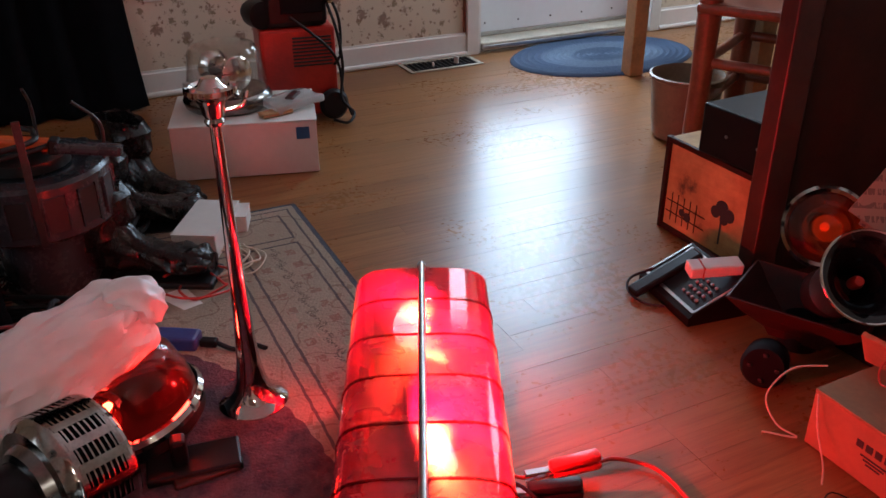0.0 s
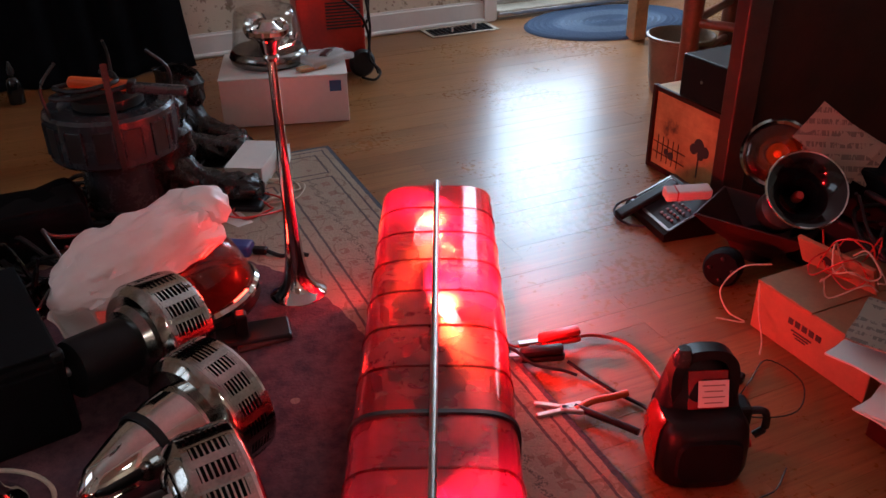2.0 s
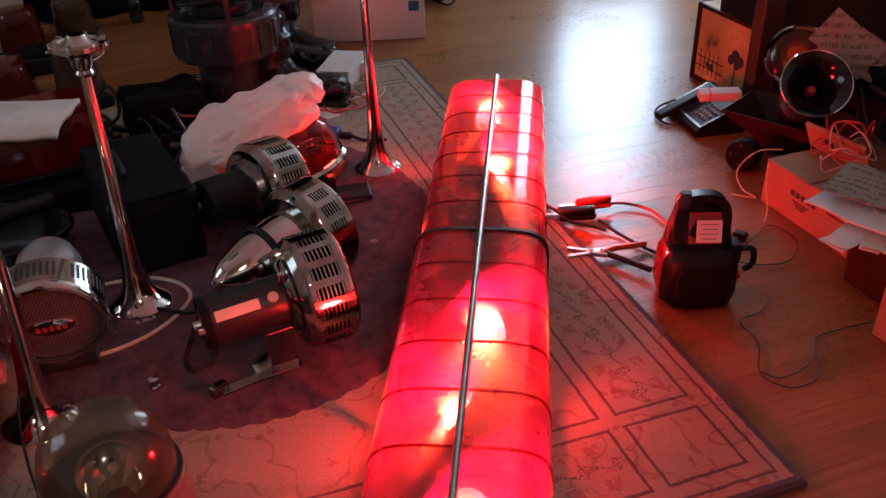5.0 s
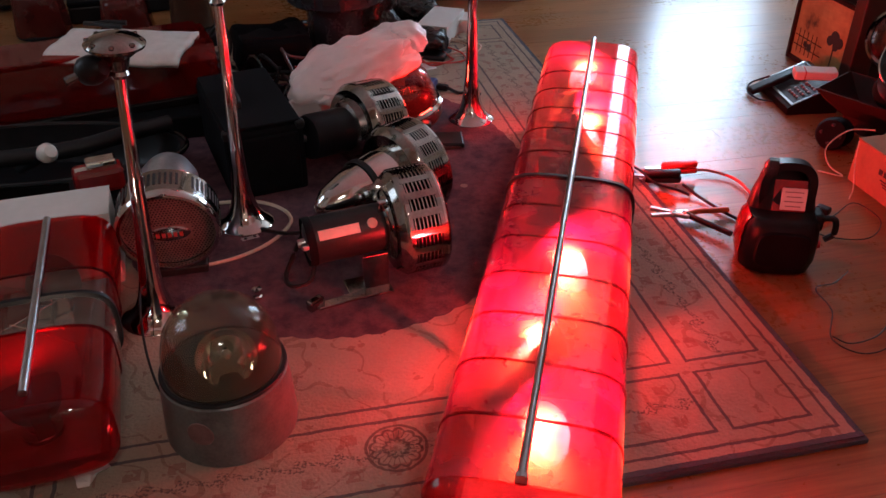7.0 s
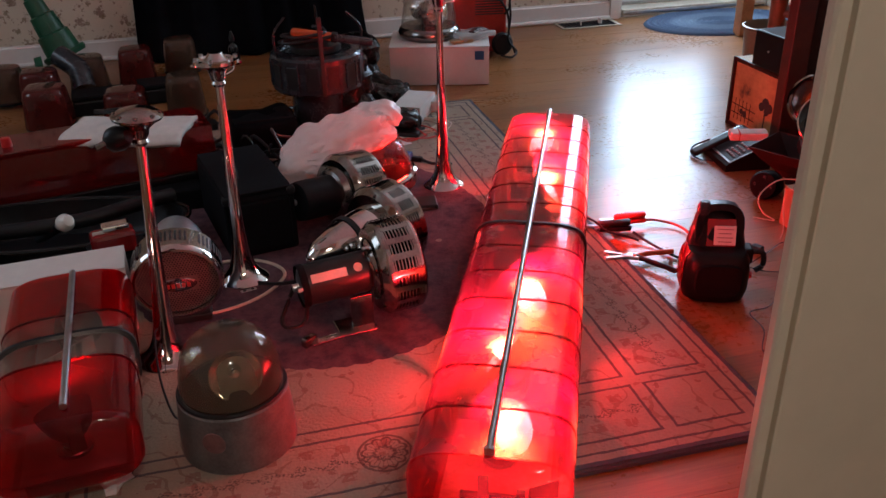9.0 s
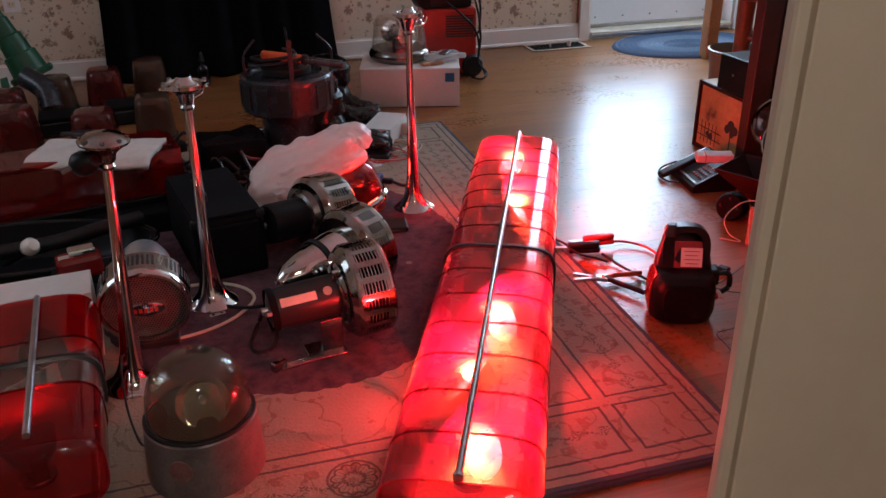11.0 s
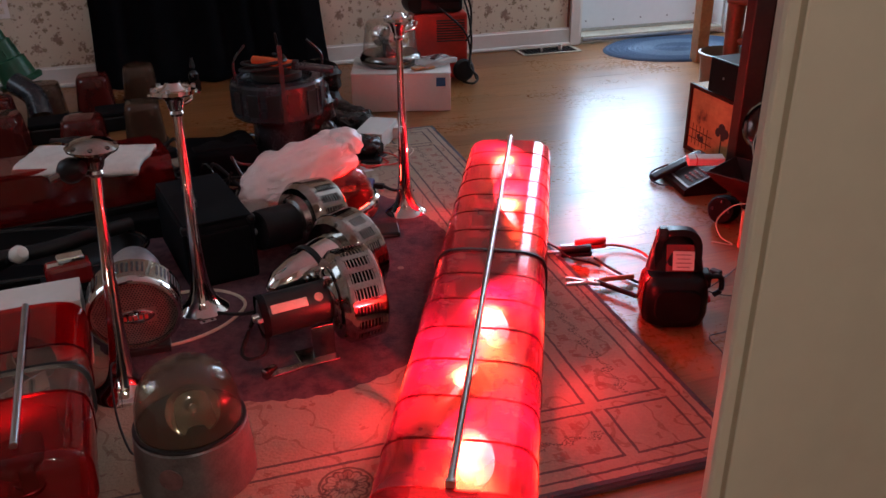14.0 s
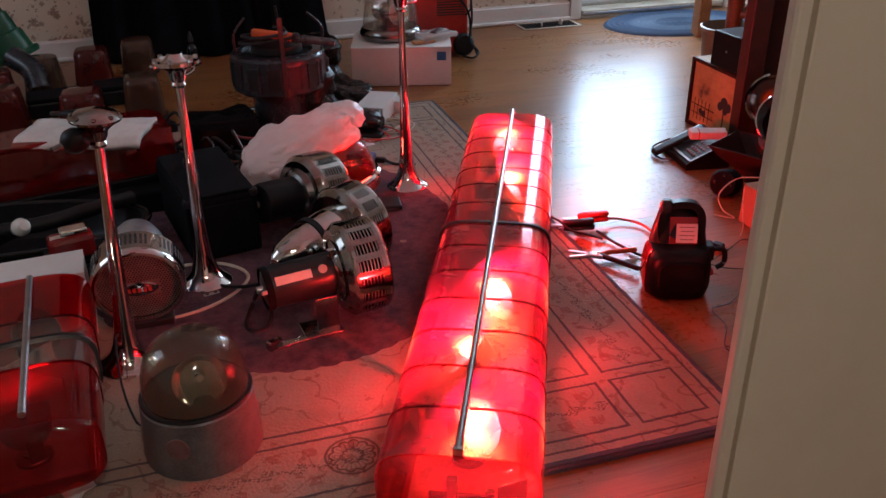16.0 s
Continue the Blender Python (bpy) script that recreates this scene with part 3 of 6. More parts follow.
part("door_sweep", span(DOOR[0] + .012, DOOR[1] - .012, NORTH + .088, NORTH + .099, .047, .062, .002), "steel", sillset)

# west window out of view, added as the source of the ambient daylight
window = tagged(new("assumed_window_1"), "unseen white framed window added to let in soft daylight", "window", kind="structure")
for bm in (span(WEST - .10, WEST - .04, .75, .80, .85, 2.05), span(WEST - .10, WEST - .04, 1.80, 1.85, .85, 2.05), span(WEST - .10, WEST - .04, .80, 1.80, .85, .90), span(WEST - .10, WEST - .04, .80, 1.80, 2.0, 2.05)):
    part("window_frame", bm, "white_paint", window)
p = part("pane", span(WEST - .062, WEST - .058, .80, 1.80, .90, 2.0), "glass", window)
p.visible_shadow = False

# east window out of view, added so door and north wall get light
window2 = tagged(new("assumed_window_2"), "unseen white framed window added to brighten the door wall", "window", kind="structure")
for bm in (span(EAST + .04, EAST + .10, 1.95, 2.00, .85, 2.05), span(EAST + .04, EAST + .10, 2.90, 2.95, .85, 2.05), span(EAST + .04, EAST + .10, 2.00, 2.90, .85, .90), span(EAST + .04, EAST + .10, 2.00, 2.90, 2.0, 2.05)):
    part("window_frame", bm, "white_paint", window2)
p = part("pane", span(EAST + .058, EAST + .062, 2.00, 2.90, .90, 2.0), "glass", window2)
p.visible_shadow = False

# floor register
reg = thing("floor_register", pose(1.505, 3.145, 0), "dark metal floor register with a pale frame and white lever", "vent")
part("pan", block(.30, .125, .002, (0, 0, .0005)), "black_matt", reg)
for at, sx, sy in (((0, -.065, 0), .33, .018), ((0, .065, 0), .33, .018), ((-.156, 0, 0), .018, .112), ((.156, 0, 0), .018, .112)):
    part("frame", block(sx, sy, .005, at, .0015), "sill", reg)
for k in range(14):
    part("slat", block(.004, .112, .004, (-.14 + k * .0215, 0, .002)), "dark_steel", reg)
part("lever", block(.010, .022, .030, (.062, -.02, .004), .003, 2, 20), "white_paint", reg, "white lever")
part("lever", block(.008, .016, .018, (-.045, -.02, .004), .003, 2, -15), "white_paint", reg, "white lever")


def outlet(x, z):
    o = thing("wall_outlet", pose(x, NORTH - .001, z, 90), "white plastic wall outlet with two sockets", "outlet", "wall outlets")
    part("plate", block(.070, .114, .006, (0, 0, 0), .003), "white_paint", o)
    for dz in (-.022, .022):
        part("socket", block(.032, .026, .0035, (0, dz, .0055), .001), "label", o)
        for dx in (-.006, .006):
            part("slot", block(.002, .008, .0008, (dx, dz + .003, .0089)), "ink", o)


outlet(-1.11, .385)
outlet(.416, .40)

# black cloth hung against the wall and falling on the floor
bm = bmesh.new()
cols, rows_n = 90, 40
grid = []
for j in range(rows_n + 1):
    row = []
    for i in range(cols + 1):
        u, v = i / cols, j / rows_n
        z = 1.75 * (1 - v)
        spread = max(0, (v - .80) / .20)
        x = -.74 + 1.05 * u + (.04 * spread if u > .5 else -.03 * spread) * abs(u - .5)
        fold = .018 * math.sin(u * 38 + 1.5 * math.sin(u * 9)) * (0.4 + v)
        y = NORTH - .045 + fold - .10 * spread ** 2
        row.append(bm.verts.new((x, y, max(.006, z))))
    grid.append(row)
for j in range(rows_n):
    for i in range(cols):
        bm.faces.new((grid[j][i], grid[j][i + 1], grid[j + 1][i + 1], grid[j + 1][i]))
cloth = part("backdrop_cloth", bm, "black_cloth", None, smooth=True)
cloth.modifiers.new("thick", "SOLIDIFY").thickness = .003
tagged(cloth, "black cloth hanging in folds against the papered wall", "curtain")

# rugs
bm = span(RUG[0], RUG[1], RUG[2], RUG[3], 0.001, .0145)
bmesh.ops.bevel(bm, geom=[e for e in bm.edges if all(v.co.z > .005 for v in e.verts)], offset=.005, segments=3, affect="EDGES")
tagged(part("area_rug", bm, "rug"), "faded beige patterned rug with dark oval field and blue edge", "rug")

mat_m = pose(2.18, 2.955, 0.001)
bm = bmesh.new()
rings = []
for k in range(14):
    for q, zz in ((k + .08, .006), (k + .5, .012), (k + .92, .006)):
        f = q / 14
        rings.append([bm.verts.new((.42 * f * math.cos(2 * math.pi * i / 72), .285 * f * math.sin(2 * math.pi * i / 72), zz)) for i in range(72)])
rings.append([bm.verts.new((.423 * math.cos(2 * math.pi * i / 72), .288 * math.sin(2 * math.pi * i / 72), 0)) for i in range(72)])
for a, c in zip(rings, rings[1:]):
    for i in range(72):
        bm.faces.new((a[i], a[(i + 1) % 72], c[(i + 1) % 72], c[i]))
bm.faces.new(rings[0])
mat_ob = part("door_mat", bm, "braid", None, smooth=True)
mat_ob.matrix_basis = mat_m
tagged(mat_ob, "oval blue braided wool mat before the door", "mat")


# ---- light bars ----
def rotator(parent, x, y, z, turn, lit=True):
    """A lamp with its mirror, turned as it stands."""
    m = pose(x, y, z, 0, 0, turn)
    base = part("rotator", lathe([(0, 0), (.030, 0), (.030, .012), (.018, .016), (.018, .022), (0, .022)], 20), "dark_steel", parent, "dark motor base with mirror and bulb", True, m)
    face = m @ pose(0, 0, .062, 0, 0, 0) @ along((0, 0, 0), (0, -.78, .62))
    bowl = [(.009, -.030), (.022, -.026), (.034, -.014), (.041, .002), (.045, .016), (.047, .027), (.0455, .028), (.0435, .016), (.039, .002), (.032, -.012), (.021, -.022), (.009, -.027)]
    part("reflector", lathe(bowl, 32), "satin_mirror", base, "round silver reflector", True, face)
    part("mirror_yoke", block(.026, .006, .05, (0, 0, 0), .002), "dark_steel", base, "", False, m @ pose(0, .030, .018))
    if lit:
        part("bulb", lathe([(0, -.004), (.008, -.002), (.013, .006), (.015, .016), (.012, .026), (.006, .031), (0, .032)], 18), "bulb", base, "lit bulb", True, face @ pose(0, 0, -.027) @ Matrix.Scale(.55, 4))
    return parent.matrix_basis @ face @ Vector((0, 0, .017))


def light_bar(m, length, width, high, sections, ribs, label, rotors, base="black_plastic", power=4.0, closed=False):
    bar = thing("light_bar", m, label, "light bar")
    z0 = .045
    part("base", block(width * .72, length * .90, z0 - .001, (0, .02, 0), .008), base, bar, "dark base tray")
    out = rounded(width, high - z0, z0, power)
    inn = rounded(width, high - z0, z0, power, inset=.004)
    for k, (y0, y1, lens) in enumerate(sections):
        part("lens", extruded(out, y0 + .0015, y1 - .0015, inn), lens, bar, "", True)
    for y in (-length / 2, length / 2):
        s = 1 if y < 0 else -1
        lens = sections[0][2] if y < 0 else sections[-1][2]
        # rounded rim of the end face, open in the middle
        steps = ((.001, -.002), (.004, .010), (.014, .018), (.034, .022)) if closed else ((.001, -.002), (.008, .008), (.020, .012), (.020, .0))
        bm = bmesh.new()
        loops_of = []
        for cut_in, push in steps:
            loops_of.append([bm.verts.new((px, y - s * push, pz)) for px, pz in rounded(width, high - z0, z0, power, inset=cut_in)])
        for a, c in zip(loops_of, loops_of[1:]):
            for k in range(len(a)):
                j = (k + 1) % len(a)
                bm.faces.new((a[k], a[j], c[j], c[k]))
        if closed:
            bm.faces.new(loops_of[-1])
        part("end_rim", bm, "red_lens_dark", bar, "", True)
    for y in ribs:
        o1, o2 = rounded(width, high - z0, z0, power, inset=-.0016), rounded(width, high - z0, z0, power, inset=.001)
        part("rib", extruded(o1, y - .0019, y + .0019, o2), "rib_red", bar, "", True)
    spots = [rotator(bar, x, y, z0 + .006, turn, lit) for x, y, turn, lit in rotors]
    return bar, spots


ROD_A, ROD_B = Vector((-.078, -.156, 0)), Vector((.557, 1.253, 0))
mid = (ROD_A + ROD_B) / 2
heading = -math.degrees(math.atan2(ROD_B.x - ROD_A.x, ROD_B.y - ROD_A.y))
BAR = pose(mid.x, mid.y, .011, 0, 0, heading)
LEN = 1.545
cuts = [-LEN / 2 + LEN / 14 * k for k in range(15)]
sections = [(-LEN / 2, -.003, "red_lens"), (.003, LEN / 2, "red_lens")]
spin = [(-.61, 62), (-.43, -105), (-.20, 64), (.15, 20), (.36, 94), (.53, 131), (.70, -50)]
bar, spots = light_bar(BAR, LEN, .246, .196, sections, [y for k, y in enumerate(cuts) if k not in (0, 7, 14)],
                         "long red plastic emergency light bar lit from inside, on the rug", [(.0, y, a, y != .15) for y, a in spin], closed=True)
ring1, ring2 = rounded(.246, .151, .045, 4, inset=-.004), rounded(.246, .151, .045, 4, inset=.0045)
part("gasket", extruded(ring1, -.004, .004, ring2), "black_rubber", bar, "black rubber gasket", True)
part("tie_rod", tube([(0, -LEN / 2 + .002, .203), (0, LEN / 2 - .002, .206)], .0058, 12), "steel", bar, "grey steel tie rod along the top", True)
for y in (-LEN / 2 + .006, LEN / 2 - .006):
    part("rod_clip", block(.016, .008, .018, (0, y, .190), .002), "steel", bar)
for y, a in spin:
    for sx in ((-1,) if a > 60 else (-1, 1)):
        part("side_mirror", block(.030, .002, .050, (sx * .100, y + .060, .058), .0006, 1, sx * 50), "steel", bar, "slanted side mirror")
# unseen plates, added so that darker bands fall across the lens
for y in (-.52, -.315, .04, .255, .445, .64):
    part("shading_plate", block(.17, .003, .052, (0, y, .055), .001), "dark_steel", bar, "dark plate added inside to shade parts of the lens")
part("inner_tray", block(.19, LEN * .96, .004, (0, 0, .0505), .001), "lit_tray", bar, "grey inner tray")
# brackets and loudspeaker plate that show in the open end
part("end_plate", block(.10, .004, .030, (0, -LEN / 2 + .045, .055), .002), "black_matt", bar, "dark plate inside the end")
part("bracket", joined(block(.016, .012, .08, (-.012, -LEN / 2 + .028, .05), .002), block(.014, .012, .06, (.045, -LEN / 2 + .028, .05), .002)), "black_matt", bar, "dark bracket")
part("mirror_panel", block(.05, .004, .05, (.078, -LEN / 2 + .050, .06), .001, 2, 30), "satin_mirror", bar)
for (y, a), place, w in zip(spin, spots, (16, 21, 18, 0, 31, 18, 14)):
    if w:
        bulb_light("bar_bulb", place, w, (1, .80, .34), .006)

# short bar with a clear middle
BL = pose(-.715, .372, .011, 0, 0, 4.8)
sb, _ = light_bar(BL, .50, .235, .188, [(-.25, -.085, "red_lens_dark"), (-.085, -.003, "clear_lens"), (.003, .075, "clear_lens"), (.075, .25, "red_lens_dark")], [-.085, .075],
                  "short red light bar with a clear middle and black strap", [(0, -.16, 200, False), (0, .15, 60, False)], power=3.6, closed=True)
part("gasket", extruded(rounded(.235, .143, .045, 3.6, inset=-.004), -.004, .004, rounded(.235, .143, .045, 3.6, inset=.0045)), "black_rubber", sb, "black rubber strap", True)
part("tie_rod", tube([(.012, -.235, .196), (.012, .235, .196)], .0062, 12), "steel", sb, "grey steel tie rod", True)
part("inner_tray", block(.19, .46, .004, (0, 0, .052), .001), "grey_base", sb, "grey inner tray")
part("inner_mirror", block(.13, .003, .085, (-.01, .02, .06), .001, 2, 38), "mirror", sb, "slanted mirror panel")
part("inner_mirror", block(.13, .003, .085, (.01, -.035, .06), .001, 2, -38), "mirror", sb, "slanted mirror panel")
bulb_light("short_bar_bulb", BL @ Vector((0.02, -.15, .135)), .8)

# long red bar lying behind
RB = pose(-.86, 1.42, .10, 0, 0, 102) @ Matrix.Diagonal((1, 1, 1.2, 1))
rb = thing("red_light_bar", RB, "hazy deep red light bar lens lying on dark cases", "light bar")
bm = extruded([(-.11, 0), (-.085, .10), (.085, .10), (.11, 0)], -.42, .42, [(-.105, .003), (-.081, .096), (.081, .096), (.105, .003)])
part("lens", bm, "hazy_red", rb)
part("top_plate", block(.16, .80, .010, (.0, 0, .101), .003), "hazy_red", rb, "hazy red top plate")
part("base", block(.235, .86, .02, (0, 0, -.021), .004), "black_plastic", rb)
part("knob", lathe([(0, .022), (.012, .020), (.014, .006), (.014, 0)], 16), "red_plastic", rb, "red knob", True, pose(-.02, .12, .111))
for k in range(7):
    part("rib", block(.17, .004, .085, (0, -.36 + k * .12, .006)), "hazy_red", rb)
tagged(part("dark_case", span(-1.32, -.44, 1.30, 1.55, .001, .076, .006), "black_matt"), "low black case under the red light bar", "case")
bm = bmesh.new()
bmesh.ops.create_grid(bm, x_segments=24, y_segments=16, size=.5)
for v in bm.verts:
    v.co = Vector((v.co.x * .34, v.co.y * .19, 0))
crumpled(bm, .007, 12, 3)
for v in bm.verts:
    v.co.z = abs(v.co.z) * 1.2 - max(0, -v.co.y - .06) * .5
cl = part("folded_cloth", bm, "cloth", None, smooth=True)
cl.modifiers.new("thick", "SOLIDIFY").thickness = .014
cl.matrix_basis = pose(-.655, 1.415, .240, 0, 0, -16)
tagged(cl, "folded white cloth lying on the red light bar", "cloth")


tw = thing("wire_stripper", pose(-.72, 1.478, .268, 0, 0, -18), "small black hand tool lying on the white cloth", "tool")
for q_ in (-1, 1):
    part("grip", tube([(0, 0, .006), (.03, q_ * .012, .007), (.075, q_ * .016, .006)], .0065, 10), "black_rubber", tw, "", True)
part("jaw", block(.035, .016, .010, (-.014, 0, .001), .003), "dark_steel", tw)

# ---- air horns standing on their bells ----
def air_horn(m, high, kind, lean_label):
    h = thing("air_horn", m, lean_label, "horn", "chrome trumpet horns")
    prof = [(.062, .0), (.0625, .003), (.060, .006), (.052, .011), (.042, .020), (.033, .034), (.026, .055), (.021, .085), (.0175, .13), (.0145, .20), (.0120, .30), (.0100, .40), (.0088, high - .065)]
    inner = [(r - .0015, z) for r, z in reversed(prof)]
    part("trumpet", lathe(prof + inner + [prof[0]], 44), "chrome", h, "flared chrome trumpet", True)
    z = high - .066
    part("collar", lathe([(0, z), (.013, z), (.016, z + .006), (.013, z + .012), (.017, z + .018), (.020, z + .034), (.028, z + .044), (0, z + .044)], 28), "worn_chrome", h, "", True)
    if kind == "dome":
        part("cap", lathe([(.018, high - .036), (.034, high - .022), (.045, high - .016), (.047, high - .011), (.042, high - .006), (.038, high - .004), (.034, high - .001), (.014, high + .005), (0, high + .006)], 40), "worn_chrome", h, "domed chrome cap", True)
        for k in range(8):
            part("bolt", lathe([(0, .004), (.004, .003), (.0045, 0)], 8), "dark_chrome", h, "", True, pose(.040 * math.cos(k * math.pi / 4), .040 * math.sin(k * math.pi / 4), high - .006))
        part("valve", lathe([(0, -.024), (.014, -.024), (.022, -.014), (.024, .0), (.020, .014), (.012, .024), (0, .026)], 20), "black_plastic", h, "black valve", True, pose(-.036, -.014, high - .048, 70, 0, 60))
        part("hose_barb", tube([(-.045, -.015, high - .05), (-.075, -.03, high - .06)], .007), "dark_chrome", h, "brass hose barb", True)
        part("valve_pipe", tube([(-.03, -.01, high - .03), (-.01, -.012, high - .026), (.004, -.010, high - .05)], .005), "chrome", h, "", True)
    else:
        r = .050 if kind == "ring" else .040
        part("cap", lathe([(.020, high - .028), (r, high - .014), (r, high - .006), (r * .8, high - .004), (r * .7, high - .008), (r * .45, high - .002), (r * .30, high + .008), (0, high + .010)], 40), "chrome", h, "bolted chrome diaphragm cap", True)
        for k in range(6):
            a = radians(60 * k + 15)
            part("bolt", lathe([(0, .007), (.005, .006), (.005, 0)], 8), "steel", h, "", True, pose(r * .88 * math.cos(a), r * .88 * math.sin(a), high - .006))
        pts = [(r * 1.05 * math.cos(radians(a)), r * 1.05 * math.sin(radians(a)), high - .026 - .010 * math.sin(radians(a * 2))) for a in range(-60, 130, 15)]
        part("bail", tube(pts, .0028), "chrome", h, "bent wire bail", True)
        part("arm", tube([(.018, 0, high - .048), (.045, -.012, high - .040), (.055, -.012, high - .022)], .004), "chrome", h, "", True)
    return h


air_horn(pose(.225, 1.262, .0115, -.8, .2, 20), .585, "small", "tall chrome trumpet air horn standing bell down on the rug")
air_horn(pose(-.392, .845, .0115, -.3, 2.0, 60), .545, "ring", "chrome trumpet air horn with bolted ring cap on the rug")
air_horn(pose(-.566, .540, .0115, .2, 3.4, 0), .540, "dome", "chrome trumpet air horn with domed cap and black valve")
h2 = thing("mounting_tab", pose(-.385, .775, .0125, 0, 0, 15), "small steel mounting tab with holes by the horn", "bracket")
part("plate", block(.038, .012, .003, (0, 0, 0), .001), "steel", h2)
for dx in (-.010, .010):
    part("hole", lathe([(0, .0006), (.004, .0006), (.004, 0)], 10), "ink", h2, m=pose(dx, 0, .003))

# ---- grey beacon with a clear dome ----
gb = thing("dome_beacon", pose(-.430, .233, .0115), "weathered clear dome beacon on a grey cylindrical base", "beacon")
part("base", lathe([(0, 0), (.100, 0), (.103, .004), (.101, .06), (.097, .112), (.093, .116), (0, .116)], 56), "grey_base", gb, "grey enamelled base", True)
part("gasket", lathe([(.092, .116), (.096, .117), (.0965, .1195), (.095, .122), (.090, .122), (.090, .116)], 56), "black_rubber", gb, "black rubber ring", True)
dome = [(.0905, .123), (.0900, .140), (.087, .165), (.080, .190), (.068, .210), (.050, .225), (.028, .2335), (0, .236)]
part("dome", lathe(dome + [(max(0, r - .003), z - .003) for r, z in reversed(dome)], 56), "smoke_lens", gb, "hazy clear dome", True)
part("lamp_reflector", lathe([(.006, 0), (.026, .006), (.046, .020), (.057, .042), (.058, .045), (.056, .045), (.045, .023), (.025, .008), (.006, .002)], 36), "mirror", gb, "round silver reflector", True, along((.006, .000, .146), (.10, -.93, .34)) @ Matrix.Scale(.78, 4))
part("lamp_bulb", lathe([(0, 0), (.006, .002), (.008, .012), (.004, .022), (0, .024)], 14), "dead_bulb", gb, "small unlit bulb", True, along((.008, -.008, .148), (.10, -.93, .34)))
part("lamp_rim", lathe([(.044, .031), (.0458, .0355), (.043, .0355)], 36), "chrome", gb, "bright rim", True, along((.006, .000, .146), (.10, -.93, .34)))
part("lamp_stem", block(.02, .02, .045, (0, .012, .116), .002), "dark_steel", gb)
part("deck", lathe([(0, .1215), (.086, .1215), (.086, .118), (0, .118)], 40), "dark_steel", gb, "dark inner deck", True)
part("emblem", lathe([(0, .0012), (.020, .0012), (.021, 0)], 28), "faded_red", gb, "faded round red emblem", True, along((-.040, -.0925, .070), (-.40, -.91, .05)))


# ---- chrome sirens ----
def siren(m, r, deep, motor_r, motor_len, motor_mat, label, bullet=False):
    """A siren whose z axis runs from the motor to the open front."""
    s = thing("siren", m, label, "siren", "chrome sirens")
    body = [(motor_r * .9, -.012), (r * .86, -.010), (r * .95, 0), (r, .008), (r, .012)]
    part("back_shell", lathe(body + [(a - .002, b + .002) for a, b in reversed(body)], 56), "worn_chrome", s, "", True)
    # louvred band: upright bars between two hoops, in four groups
    z0, z1 = .012, deep - .014
    rows_of = 8
    step = (z1 - z0) / rows_of
    for k in range(rows_of + 1):
        half = .0014 if 0 < k < rows_of else .0045
        part("hoop", lathe([(r, z0 + k * step - half), (r, z0 + k * step + half), (r - .003, z0 + k * step + half), (r - .003, z0 + k * step - half), (r, z0 + k * step - half)], 72), "worn_chrome", s, "", True)
    for k in range(18):
        rib = lathe([(r + .0004, z0), (r + .0004, z1), (r - .0034, z1), (r - .0034, z0), (r + .0004, z0)], 3, k * 20, 7.5)
        part("rib", rib, "worn_chrome", s, "", True)
    part("rotor", lathe([(0, .004), (r * .86, .004), (r * .86, deep - .018), (0, deep - .018)], 40), "black_matt", s, "dark rotor inside", True)
    front = [(r, deep - .014), (r * .995, deep - .005), (r * .95, deep), (r * .86, deep + .002), (r * .84, deep - .004)]
    part("front_ring", lathe(front + [(r * .90, deep - .008), (r - .004, deep - .014)], 64), "chrome", s, "rolled chrome front ring", True)
    part("grille", lathe([(r * .85, deep - .006), (r * .3, deep - .002), (0, deep)], 40), "dark_steel", s, "", True)
    if bullet:
        shell = [(0, -motor_len), (.012, -motor_len + .003), (motor_r * .5, -motor_len * .86), (motor_r * .8, -motor_len * .55), (motor_r * .97, -.05), (motor_r, -.012)]
        part("bullet_cover", lathe(shell, 48), "chrome", s, "polished tapered cover", True)
        part("strap", lathe([(motor_r * .90, -motor_len * .45), (motor_r * .94 + .001, -motor_len * .44), (motor_r * .95 + .001, -motor_len * .39), (motor_r * .92, -motor_len * .38)], 40), "black_rubber", s, "black strap", True)
        return s
    part("motor", lathe([(0, -motor_len), (motor_r * .55, -motor_len), (motor_r * .95, -motor_len + .006), (motor_r, -motor_len + .014), (motor_r, -.03), (motor_r * .96, -.012), (0, -.012)], 44), motor_mat, s, "dark motor housing", True)
    part("shaft_end", lathe([(0, -motor_len - .014), (.008, -motor_len - .013), (.009, -motor_len)], 14), "steel", s, "", True)
    return s


def facing(yaw, rise):
    y_, r_ = radians(yaw), radians(rise)
    return math.cos(y_) * math.cos(r_), math.sin(y_) * math.cos(r_), math.sin(r_)


P1 = along((-.108, .577, .134), facing(7.5, 2.2))
s1 = siren(P1, .104, .086, .046, .172, "dark_steel", "chrome electric siren with a black motor lying on the rug")
L1 = P1.inverted()
# turns a place along the motor, an angle round it and a height over its skin into the siren's own frame
def on_motor(z_, deg, r_):
    side = L1.to_3x3() @ Vector((0, 0, 1))
    across = Vector((0, 0, 1)).cross(side).normalized()
    out_ = (side * math.cos(radians(deg)) + across * math.sin(radians(deg))).normalized()
    q = Matrix((Vector((0, 0, 1)), out_.cross(Vector((0, 0, 1))), out_)).transposed().to_4x4()
    return Matrix.Translation(out_ * r_ + Vector((0, 0, z_))) @ q


